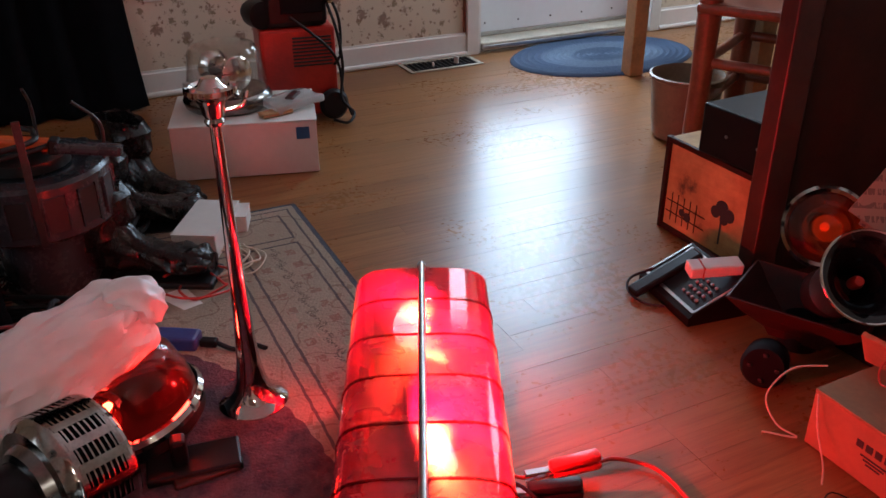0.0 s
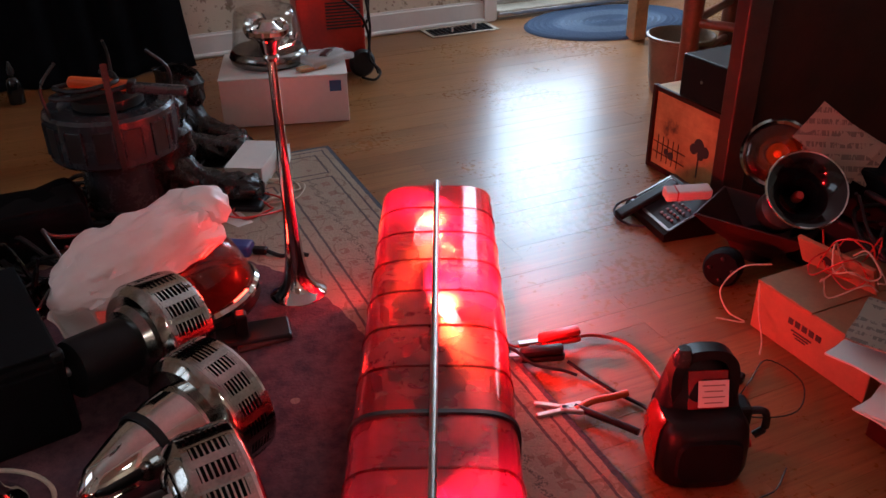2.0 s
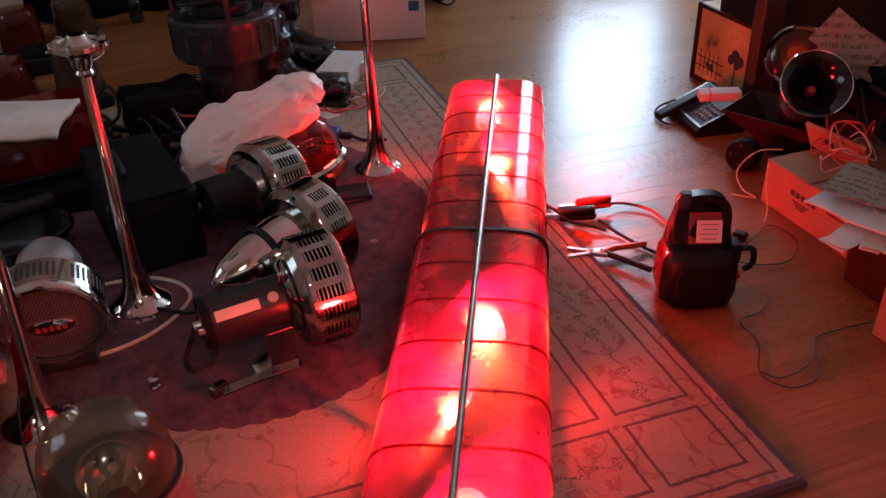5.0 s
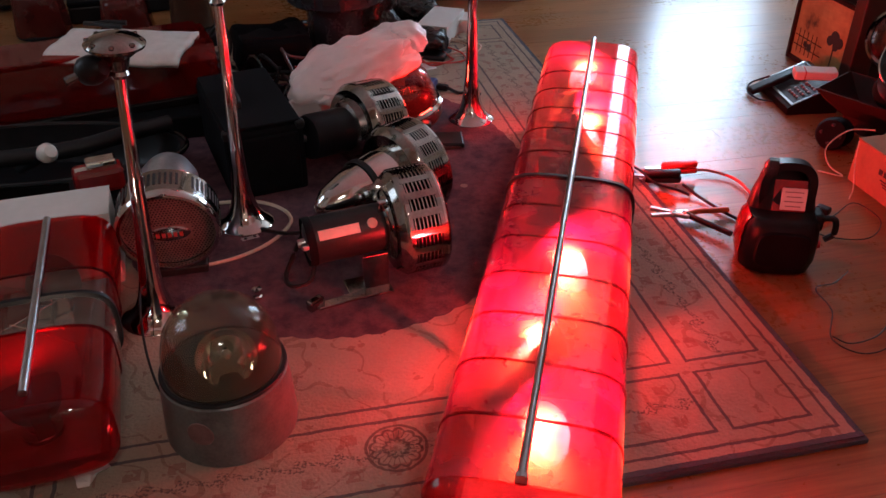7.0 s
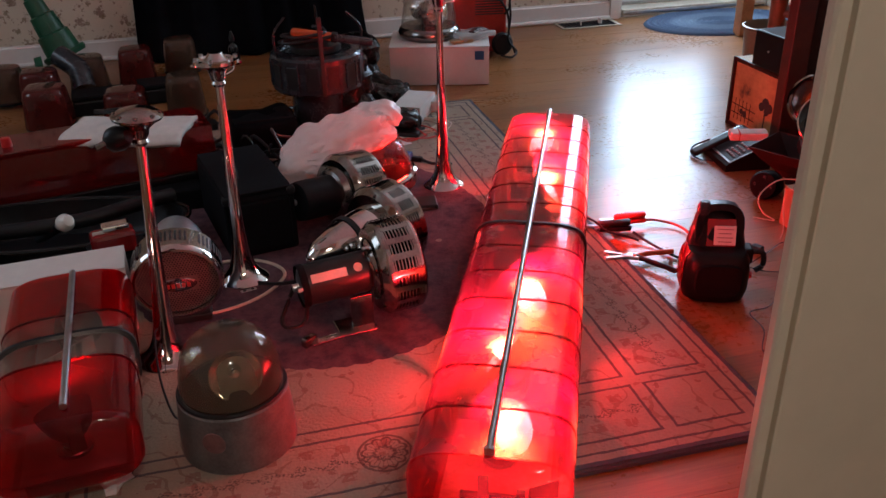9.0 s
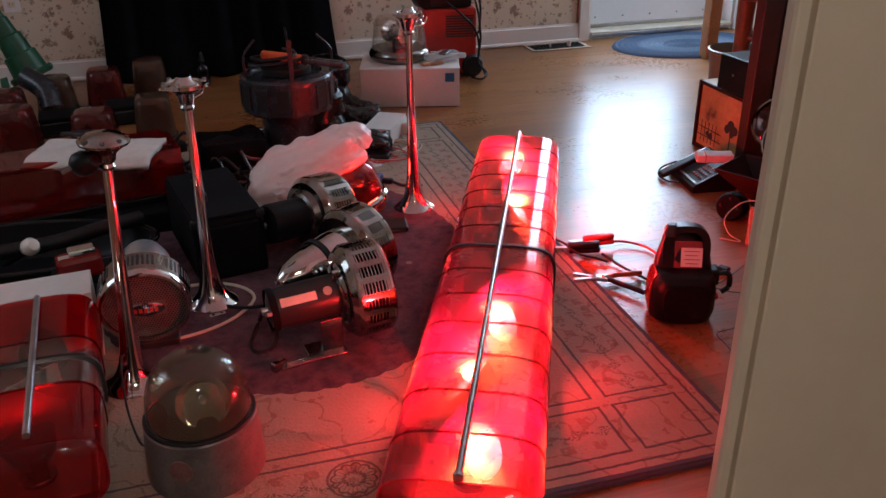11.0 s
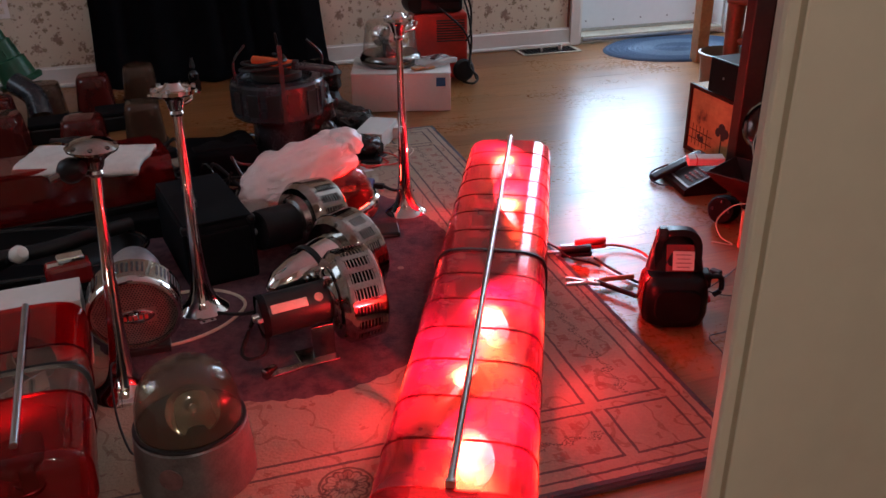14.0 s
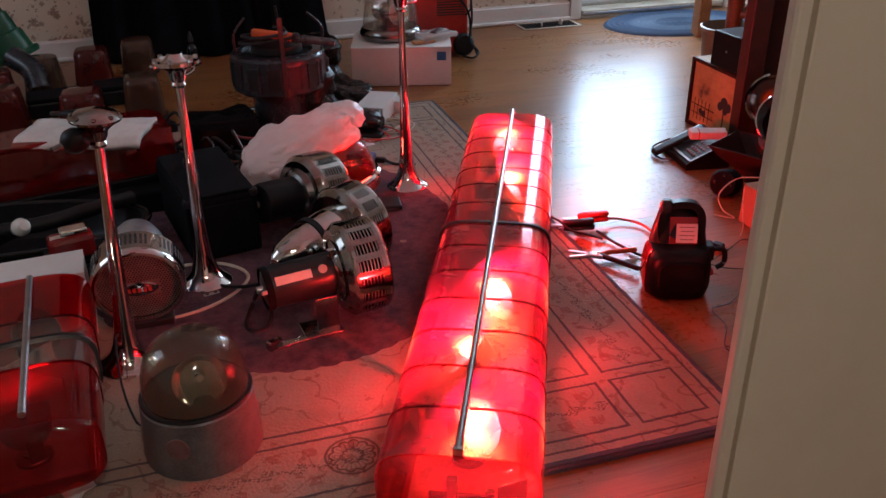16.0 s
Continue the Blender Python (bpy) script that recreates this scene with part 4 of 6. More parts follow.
TOWARD = 1 if (L1.to_3x3() @ Vector((0, -1, 0))).dot(Vector((0, 0, 1)).cross(L1.to_3x3() @ Vector((0, 0, 1)))) > 0 else -1
part("label_plate", block(.078, .019, .0015, (0, 0, 0), .0006), "label", s1, "pale worn label", m=on_motor(-.112, TOWARD * 50, .0452))
part("maker_mark", lathe([(0, .002), (.009, .002), (.010, 0)], 20), "sill", s1, "round brass mark", True, m=on_motor(-.048, TOWARD * 46, .0455))
part("end_bell", lathe([(.0462, -.172), (.0475, -.168), (.0475, -.158), (.0462, -.156)], 40), "black_matt", s1, "", True)
part("terminal", block(.012, .010, .020, (0, 0, 0), .002), "steel", s1, "", m=on_motor(-.178, TOWARD * 70, .03))
part("neck", lathe([(.050, -.024), (.064, -.020), (.070, -.012), (.060, -.010)], 40), "worn_chrome", s1, "chrome neck ring", True)
part("clip", block(.016, .010, .030, (0, 0, 0), .003), "chrome", s1, "", m=on_motor(-.026, TOWARD * 22, .047))
part("foot", joined(block(.085, .07, .006, (-.165, .545, .0125), .002, 2, 8), block(.050, .006, .085, (-.150, .528, .015), .002, 2, 8), block(.11, .022, .006, (-.215, .512, .0125), .002, 2, 14)), "worn_chrome", s1, "chrome mounting foot", m=L1)
part("lug", block(.034, .018, .022, (-.272, .500, .0125), .004, 2, 35), "worn_chrome", s1, "", m=L1)

siren(along((-.069, .789, .122), facing(31, 1)), .108, .078, .068, .205, "chrome", "chrome siren with a tapered polished cover behind another siren", True)
P3 = along((-.118, 1.060, .116), facing(29, -6))
s3 = siren(P3, .103, .094, .053, .140, "black_plastic", "chrome siren with a black motor beside a plastic bag")
part("neck", lathe([(.054, -.030), (.064, -.026), (.068, -.018), (.072, -.010)], 40), "dark_chrome", s3, "rounded chrome neck", True)

# siren with a perforated front and rounded motor cap
MF = along((-.530, .735, .138), (.0, -.975, -.17))
ms = thing("siren", MF, "round siren with perforated amber front and chrome slotted band", "siren", "chrome sirens")
part("front_ring", lathe([(.098, .070), (.099, .080), (.094, .088), (.088, .088), (.088, .080), (.092, .070), (.098, .070)], 64), "chrome", ms, "chrome rim", True)
part("face", lathe([(0, .072), (.05, .072), (.090, .070), (.090, .068), (0, .068)], 48), "mesh_face", ms, "dark amber face", True)
cells = bmesh.new()
for i in range(-13, 14):
    for j in range(-15, 16):
        cx, cy = (i + .5 * (j % 2)) * .0064, j * .0056
        if cx * cx + cy * cy < .086 ** 2 and not (abs(cx) < .042 and abs(cy + .012) < .020):
            vs = [cells.verts.new((cx + .0021 * math.cos(a * math.pi / 3), cy + .0021 * math.sin(a * math.pi / 3), .0732)) for a in range(6)]
            cells.faces.new(vs)
tagged(part("mesh_grille", cells, "ink", ms), kind="stuff")
part("badge", lathe([(0, .004), (.036, .003), (.040, 0)], 32), "worn_chrome", ms, "oval worn badge", True, m=pose(0, -.012, .0732) @ Matrix.Diagonal((1, .46, 1, 1)))
for k in range(5):
    part("mark", block(.007, .011, .001, (-.022 + k * .011, -.012, .0772)), "red_core", ms)
part("band", lathe([(.098, .070), (.098, .012), (.094, .008), (.092, .012), (.092, .070)], 56), "worn_chrome", ms, "", True)
for k in range(60):
    a = 2 * math.pi * k / 60
    if k % 10 > 1:
        part("slot", block(.002, .0050, .034, (0, 0, 0)), "ink", ms, m=pose(.0976 * math.cos(a), .0976 * math.sin(a), .022, 0, 0, math.degrees(a)))
part("motor_cap", lathe([(.066, .012), (.064, -.04), (.058, -.085), (.045, -.115), (.024, -.130), (0, -.134)], 48), "satin_cap", ms, "rounded satin motor cap", True)
part("stand", block(.12, .05, .02, (0, 0, 0), .004), "dark_steel", ms, m=MF.inverted() @ pose(-.53, .69, .0115))


# ---- on and round the white box ----
wb = thing("white_box", pose(.527, 2.462, .0012, 0, 0, -15.6), "white cardboard box with a small blue label", "box")
part("carton", block(.41, .30, .158, (0, 0, 0), .003), "white_card", wb)
part("lid_flap", block(.414, .304, .003, (0, 0, .1585), .001), "white_card", wb)
part("blue_label", block(.038, .001, .036, (.165, -.1508, .105)), "blue_label", wb, "small blue label")

cb = thing("clear_beacon", pose(.492, 2.505, .1635) @ Matrix.Scale(1.10, 4), "clear domed beacon with a tarnished chrome base on the white box", "beacon")
part("base", lathe([(0, 0), (.105, 0), (.116, .008), (.120, .024), (.114, .038), (.108, .044), (0, .044)], 56), "dark_chrome", cb, "wide tarnished base", True)
dome = [(.108, .044), (.107, .06), (.100, .110), (.094, .150), (.086, .163), (.070, .168), (0, .170)]
part("dome", lathe(dome + [(max(0, r - .003), z - .003) for r, z in reversed(dome)], 56), "clear_lens", cb, "clear dome", True)
for a in (20, 200):
    part("sealed_lamp", lathe([(.0, 0), (.030, .004), (.042, .020), (.045, .030), (.040, .034), (0, .040)], 32), "mirror", cb, "round sealed lamp", True, along((.03 * math.cos(radians(a - 90)), .03 * math.sin(radians(a - 90)), .098), (math.cos(radians(a - 90)), math.sin(radians(a - 90)), .05)))
part("motor", block(.05, .05, .035, (0, 0, .044), .004), "dark_steel", cb)

pk = thing("plastic_packet", pose(.655, 2.41, .1635, 0, 0, 20), "clear plastic packet with red and amber parts", "packet")
bm = block(.17, .12, .022, (0, 0, 0), .008)
bmesh.ops.subdivide_edges(bm, edges=bm.edges[:], cuts=3, use_grid_fill=True)
part("film", crumpled(bm, .010, 22, 2), "clear_bag", pk, "crumpled clear film", True, m=pose(0, 0, .006))
part("red_part", block(.075, .028, .010, (.01, .0, .026), .006, 2, 35), "dull_red", pk, "dark red part")
part("amber_card", block(.095, .04, .012, (-.080, -.035, .001), .003, 2, -8), "tan_wood", pk, "amber card", )

rc = thing("red_compressor", pose(.80, 2.83, .0012, 0, 0, -8), "red louvred metal machine with a black top and cables", "machine")
part("case", block(.25, .20, .30, (0, 0, .012), .012), "red_paint", rc, "red sheet metal case")
for k in range(9):
    part("louvre", block(.13, .004, .0055, (.045, -.1015, .185 + k * .0115), .001), "ink", rc)
part("top_unit", block(.21, .20, .13, (.0, .0, .3125), .02), "black_plastic", rc, "black top unit")
part("gauge_panel", block(.14, .012, .05, (.02, -.103, .36), .004), "black_matt", rc)
part("front_pod", lathe([(0, -.05), (.035, -.05), (.045, -.02), (.045, .04), (0, .05)], 24), "black_plastic", rc, "round black intake", True, pose(-.12, -.06, .36, 90, 0, 20))
part("side_knob", lathe([(0, .02), (.012, .018), (.014, 0)], 16), "chrome", rc, "", True, along((.105, -.10, .40), (.4, -.9, 0)))
part("handle", tube([(-.09, 0, .43), (-.08, 0, .50), (.08, 0, .50), (.09, 0, .43)], .012), "black_plastic", rc, "", True)
for k, pts in enumerate(([(-.02, -.10, .35), (.04, -.13, .30), (.10, -.14, .24), (.13, -.12, .17), (.14, -.10, .08), (.16, -.14, .012)],
                         [(.10, -.09, .40), (.125, -.13, .30), (.14, -.12, .18), (.125, -.15, .08), (.16, -.17, .03), (.13, -.21, .012), (.09, -.17, .012)],
                         [(.11, -.08, .42), (.14, -.10, .33), (.135, -.11, .22), (.11, -.13, .19)])):
    part("cable", tube(pts, .005), "black_rubber", rc, "black cable", True)
part("round_cap", lathe([(0, .022), (.042, .02), (.052, .008), (.052, 0)], 28), "black_rubber", rc, "", True, along((.10, -.125, .055), (.2, -.95, .1)))

# ---- grey siren drum, boots and small boxes ----
gd = thing("large_siren", pose(-.062, 1.86, .0115), "large grey siren drum with upright metal straps", "siren")
part("pedestal", lathe([(0, 0), (.095, 0), (.098, .01), (.096, .15), (.10, .172), (0, .172)], 40), "grey_paint", gd, "", True)
part("drum", lathe([(.10, .170), (.150, .172), (.157, .180), (.157, .288), (.150, .296), (.120, .30), (.118, .292), (.0, .288)], 64), "grey_paint", gd, "grey enamelled drum", True)
for k in range(14):
    a = 2 * math.pi * k / 14
    part("port", block(.004, .040, .075, (0, 0, 0), .001), "dark_steel", gd, m=pose(.1565 * math.cos(a), .1565 * math.sin(a), .196, 0, 0, math.degrees(a)))
    part("port_rim", joined(block(.006, .004, .082, (0, -.022, 0)), block(.006, .004, .082, (0, .022, 0))), "grey_paint", gd, m=pose(.157 * math.cos(a), .157 * math.sin(a), .192, 0, 0, math.degrees(a)))
part("top_hub", lathe([(.085, .296), (.085, .318), (.06, .326), (0, .326)], 36), "dark_steel", gd, "", True)
part("strap", block(.015, .004, .26, (.0, -.160, .175), .001), "dark_steel", gd, "upright perforated steel strap")
for a, x2 in ((205, -.03), (-15, .02), (80, .0)):
    c, s = math.cos(radians(a)), math.sin(radians(a))
    part("strap", tube([(.150 * c, .150 * s, .29), (.156 * c, .156 * s, .37), (.11 * c, .11 * s, .42)], .004), "dark_steel", gd, "bent steel rod", True)
for k in range(6):
    part("strap_hole", block(.006, .0012, .006, (0, -.1625, .30 + k * .022)), "ink", gd)
cut = thing("long_tool", pose(-.03, 1.80, .350, 0, 8, -14), "orange and grey handled tool lying across the grey drum", "tool")
part("grip", block(.15, .030, .026, (-.045, 0, 0), .009), "orange_plastic", cut, "orange grip")
part("grip", block(.13, .030, .024, (.09, -.008, 0), .008), "grey_paint", cut, "grey grip")
part("collar", block(.02, .034, .03, (.025, -.003, -.002), .004), "black_rubber", cut)
dark = thing("cable_coil", pose(-.10, 1.80, .342), "coil of dark blue cable on the grey drum", "cable")
pts = [((.075 + .012 * math.sin(k * 1.3)) * math.cos(k * .55), (.05 + .01 * math.cos(k)) * math.sin(k * .55), .004 + .0016 * k) for k in range(26)]
part("cable", tube(pts, .006), "black_rubber", dark, "", True)


def boot(m, label):
    b = thing("boot", m, label, "boot", "black boots")
    bm = bmesh.new()
    rows = ((-.13, .030, .045, .0), (-.11, .044, .055, .0), (-.06, .048, .062, .0), (0, .044, .085, .0), (.05, .042, .125, .0), (.10, .042, .14, .0), (.135, .036, .12, .0), (.15, .02, .09, .02))
    prev = None
    for y, w, h, z in rows:
        ring = [bm.verts.new((w * math.cos(2 * math.pi * k / 20) * (1 if math.sin(2 * math.pi * k / 20) < .3 else .86), y, z + .018 + h / 2 * (1 + math.sin(2 * math.pi * k / 20)))) for k in range(20)]
        if prev:
            for k in range(20):
                bm.faces.new((prev[k], prev[(k + 1) % 20], ring[(k + 1) % 20], ring[k]))
        else:
            bm.faces.new(ring)
        prev = ring
    bm.faces.new(prev)
    bmesh.ops.subdivide_edges(bm, edges=bm.edges[:], cuts=3, use_grid_fill=True)
    part("upper", wrinkled(crumpled(bm, .010, 20, 1), .006, 24, 3), "leather", b, "creased black leather upper", True)
    part("shaft", wrinkled(crumpled(lathe([(.046, .09), (.050, .105), (.046, .12), (.052, .14), (.047, .16), (.054, .18), (.050, .20), (.056, .215), (.050, .213), (.044, .19), (.042, .15), (.040, .09)], 48), .020, 16, 4), .005, 22, 1), "leather", b, "", True, pose(0, .085, .0) @ Matrix.Diagonal((.9, 1.15, 1, 1)))
    part("sole", joined(block(.090, .29, .016, (0, .005, 0), .006), block(.085, .085, .022, (0, .105, .0), .006)), "black_rubber", b)
    return b


boot(pose(.130, 1.80, .012, 0, 0, 62) @ Matrix.Scale(1.12, 4), "creased black leather boot standing beside the grey siren")
boot(pose(.165, 2.08, .0012, 0, 0, 80) @ Matrix.Scale(1.12, 4), "black leather boot lying among cables near the white box")
boot(pose(.215, 2.22, .0012, 0, 0, 35) @ Matrix.Scale(1.1, 4), "black leather boot with pale scuffs by the white box")

for at, sx, sy, sz, rz, lab in (((.290, 1.935, .012), .105, .20, .060, -30, "small white cardboard box on the rug"), ((.375, 1.985, .012), .055, .085, .040, -20, "little white carton on the rug"),
                                ((.205, 1.80, .012), .055, .060, .040, 10, "little grey plastic junction box on the rug")):
    o = thing("small_box", pose(*at, 0, 0, rz), lab, "box")
    part("carton", block(sx, sy, sz, (0, 0, 0), .003), "white_card" if "white" in lab else "tub", o)
    part("lid", block(sx * 1.01, sy * 1.01, .004, (0, 0, sz), .0012), "white_card" if "white" in lab else "tub", o)
pd = thing("paper_sheet", pose(.125, 1.66, .012, 0, 0, 14), "loose sheet of cream paper on the rug", "paper")
part("sheet", crumpled(block(.16, .09, .002), .004, 9), "paper", pd)
bc = thing("blue_connector", pose(.135, 1.50, .012, 0, 0, -32), "dark blue plastic connector with black leads", "connector")
part("body", block(.09, .045, .030, (0, 0, 0), .006), "blue_plastic", bc)
part("plug", block(.035, .020, .016, (.065, 0, .004), .004), "black_plastic", bc)
part("lead", tube([(.08, 0, .012), (.12, -.01, .006), (.15, .01, .005), (.18, 0, .006)], .005), "black_rubber", bc, "", True)

# ---- beacon under the plastic bag ----
ub = thing("red_beacon", along((.030, 1.275, .052), (-.22, .02, .97)), "red lit domed beacon half under a plastic bag", "beacon")
part("foot", lathe([(0, -.035), (.105, -.035), (.112, -.026), (.110, -.008), (0, -.006)], 44), "black_plastic", ub, "black foot", True)
part("ring", lathe([(.108, -.008), (.117, -.004), (.119, .006), (.113, .014), (.105, .014)], 52), "chrome", ub, "chrome ring", True)
dome = [(.108, .014), (.106, .04), (.096, .085), (.080, .110), (.05, .122), (0, .126)]
part("dome", lathe(dome + [(max(0, r - .003), z - .003) for r, z in reversed(dome)], 48), "rosy_lens", ub, "reddish clear dome", True)
part("reflector", lathe([(.006, 0), (.030, .012), (.040, .034), (.038, .034), (.028, .014), (.006, .003)], 32), "mirror", ub, "silver reflector", True, along((.03, -.02, .05), (.8, -.55, .15)))
part("bulb", lathe([(0, 0), (.006, .003), (.008, .014), (0, .026)], 14), "red_bulb", ub, "lit red bulb", True, along((.036, -.024, .052), (.8, -.55, .15)))
bulb_light("bag_beacon_bulb", (.085, 1.235, .115), 1.1, (1, .10, .06))
st = thing("tripod_foot", pose(.095, 1.135, .012, 0, 0, -8), "black cast mounting foot on the rug", "bracket")
part("plate", block(.15, .075, .016, (0, 0, 0), .005), "black_plastic", st)
part("toe", block(.11, .020, .010, (.02, -.036, 0), .004, 2, 10), "dull_red", st, "dark red toe")
part("post", block(.025, .03, .05, (-.02, .0, .012), .006), "black_plastic", st)

bm = bmesh.new()
bmesh.ops.create_icosphere(bm, subdivisions=5, radius=1)
for v in bm.verts:
    c = v.co.copy()
    s = 1 + .15 * noise.noise(c * 1.7 + Vector((3, 1, 7))) + .03 * noise.noise(c * 5 + Vector((1, 9, 2)))
    ridge = abs(noise.noise(c * 3.3 + Vector((5, 2, 2))))
    s -= .10 * max(0, .25 - ridge) * 2
    v.co = Vector((c.x * .168 * s, c.y * .098 * s, c.z * .060 * s + .012 * c.x))
    if v.co.z < -.035:
        v.co.z = -.035 + (v.co.z + .035) * .3
bm.normal_update()
for v in bm.verts:
    q = Vector((v.co.x * 8, v.co.y * 15, v.co.z * 11)) + Vector((1.3, .4, 2.2))
    d1, d2 = noise.voronoi(q)[0][:2]
    e1, e2 = noise.voronoi(q * 2.3)[0][:2]
    v.co += v.normal * (.030 * min(.45, d2 - d1) + .008 * min(.5, e2 - e1) - .008)
bag = part("plastic_bag", bm, "bag", None, smooth=True)
bag.matrix_basis = pose(-.080, 1.258, .190, 8, -9, 20) @ Matrix.Diagonal((1.1, 1.08, 1.08, 1))
tagged(bag, "crumpled white plastic bag lying over the red beacon", "bag")
bm = bmesh.new()
bmesh.ops.create_grid(bm, x_segments=22, y_segments=26, size=.5)
for v in bm.verts:
    u, w = v.co.x, v.co.y
    v.co = Vector((u * .17, .02 * math.sin(u * 14) + .05 * (w + .5), (w - .5) * .17))
crumpled(bm, .018, 16, 6)
tail = part("bag_skirt", bm, "bag", bag, "hanging side of the bag", True)
tail.matrix_basis = pose(-.10, -.055, -.005, 0, 0, 20)
tail.modifiers.new("thick", "SOLIDIFY").thickness = .0015
bm = bmesh.new()
bmesh.ops.create_icosphere(bm, subdivisions=4, radius=1)
for v in bm.verts:
    s = 1 + .16 * noise.noise(v.co * 2.1) - .10 * abs(math.sin(4 * math.atan2(v.co.y, v.co.z) + 3 * v.co.x))
    v.co = Vector((v.co.x * .052 * s, v.co.y * .050 * s, v.co.z * .042 * s))
knot = part("bag_knot", bm, "bag", bag, "twisted bag end", True)
knot.matrix_basis = pose(.140, .0, .022, 0, 30, 0)

# ---- black cases and cables at the back ----
bx = thing("black_loudspeaker", pose(-.362, 1.128, .0115, 0, 0, 11), "black boxy loudspeaker cabinet", "loudspeaker")
part("cabinet", block(.18, .35, .168, (0, 0, 0), .010), "black_matt", bx)
part("front_frame", block(.150, .010, .135, (0, -.176, .015), .004), "black_matt", bx)
part("top_lip", block(.172, .34, .008, (0, 0, .168), .003), "black_matt", bx)
for k in range(2):
    part("corner", block(.022, .022, .022, (-.082 + k * .164, -.166, .152), .006), "black_rubber", bx)
part("handle", tube([(-.03, -.06, .176), (-.03, -.05, .196), (-.03, .05, .196), (-.03, .06, .176)], .007), "black_rubber", bx, "black strap handle", True)

tb = thing("black_basin", pose(-.86, 1.10, .0115, 0, 0, -6), "wide low black plastic basin with a curved rim", "basin")
part("shell", lathe([(0, .004), (.22, .004), (.25, .02), (.275, .085), (.285, .090), (.285, .098), (.270, .096), (.243, .026), (.215, .010), (0, .010)], 64), "black_plastic", tb, "", True, Matrix.Diagonal((1.25, .55, 1, 1)))
part("rim", tube([(.2825 * 1.25 * math.cos(k * math.pi / 24), .2825 * .55 * math.sin(k * math.pi / 24), .096) for k in range(49)], .006, 8, 1), "black_gloss", tb, "rolled rim", True)
lb = thing("lamp_bulb", along((-.815, 1.045, .125), (.6, -.6, .5)), "small clear round lamp bulb with a metal base", "bulb")
part("glass", lathe([(0, .042), (.014, .038), (.022, .024), (.022, .012), (.012, 0), (.008, 0)], 24), "dead_bulb", lb, "round glass", True)
part("cap", lathe([(.009, 0), (.010, -.004), (.009, -.022), (0, -.024)], 16), "steel", lb, "", True)
part("socket", lathe([(.012, -.012), (.014, -.03), (.012, -.13), (0, -.13)], 16), "black_plastic", lb, "", True)
hs = thing("vacuum_hose", pose(0, 0, 0), "thick black hose lying over the basin", "hose")
part("hose", tube([(-1.20, 1.13, .13), (-1.0, 1.07, .115), (-.78, 1.08, .115), (-.64, 1.12, .125), (-.55, 1.17, .12)], .019, 16), "black_rubber", hs, "", True)

wc = thing("white_carton", pose(-.895, .700, .0115, 0, 0, 5), "white cardboard carton behind the short light bar", "box")
part("carton", block(.52, .11, .157, (0, 0, 0), .003), "white_card", wc)
part("flap", block(.52, .114, .003, (0, 0, .158), .001), "white_card", wc)
bs = thing("small_black_case", pose(-.675, .885, .0115, 0, 0, 10), "small black case under a red lamp", "case")
part("body", block(.13, .10, .095, (0, 0, 0), .008), "black_plastic", bs)
part("lid", block(.132, .102, .010, (0, 0, .0955), .003), "black_matt", bs)
rs = thing("red_tail_lamp", pose(-.675, .870, .118, 0, 0, 12), "small red lamp with a chrome top", "lamp")
part("body", block(.10, .055, .055, (0, 0, 0), .012), "red_dark", rs)
part("chrome_cap", block(.06, .035, .014, (.01, 0, .0555), .004), "chrome", rs)
part("card", block(.034, .002, .050, (-.026, -.03, .005), .0005), "white_card", rs, "white card tag", m=pose(0, 0, 0, -18))

# beacon lenses set out in rows
def lens_dome(x, y, material, r, high, label, tilt=0.0):
    o = thing("beacon_lens", pose(x, y, .014, tilt, 0, 0), label, "lens", "loose beacon lenses")
    rows = [(2 * r * f, q) for f, q in ((1, .012), (.985, .03), (.93, high * .5), (.86, high * .86), (.80, high * .95), (.70, high * .99), (.4, high), (.03, high + .001))]
    outer = [squircle(w, w, q, 3.6, 40) for w, q in rows]
    inner = [squircle(max(.003, w - .008), max(.003, w - .008), q - .003, 3.6, 40) for w, q in reversed(rows)]
    part("lens", loft(outer + inner), material, o, "", True)
    part("skirt", lathe([(r, .0), (r * 1.06, .0), (r * 1.06, .010), (r, .014), (r * .95, .012), (r * .95, 0), (r, 0)], 40), "black_plastic", o, "", True)


LENSES = ((-.555, 2.86, "amber_lens", .075, .15, "faded clear beacon lens standing on the floor"), (-.735, 2.74, "pink_lens", .076, .15, "red beacon lens standing among others"),
          (-.925, 2.70, "amber_lens", .076, .14, "amber beacon lens standing among others"), (-1.085, 2.53, "pink_lens", .08, .14, "dark red beacon lens standing among others"),
          (-.530, 2.21, "amber_lens", .073, .16, "hazy amber beacon lens near the cases"), (-.74, 2.18, "pink_lens", .085, .13, "faded red beacon lens behind the white cloth"),
          (-1.23, 2.62, "amber_lens", .076, .14, "yellowish beacon lens standing among others"), (-1.02, 2.24, "pink_lens", .085, .15, "dark red beacon lens in the dark corner"))
for row in LENSES:
    lens_dome(*row)
for x, y in ((-.62, 2.50), (-.86, 2.42)):
    o = thing("black_case", pose(x, y, .0012, 0, 0, 7), "low black plastic case on the floor", "case", "low black cases")
    part("body", block(.20, .13, .06, (0, 0, 0), .008), "black_plastic", o)
    part("lid", block(.202, .132, .016, (0, 0, .061), .005), "black_matt", o)
gp = thing("green_siren_horn", along((-1.03, 2.86, .145), (-.35, .10, .93)), "green plastic stepped horn leaning among the lenses", "horn")
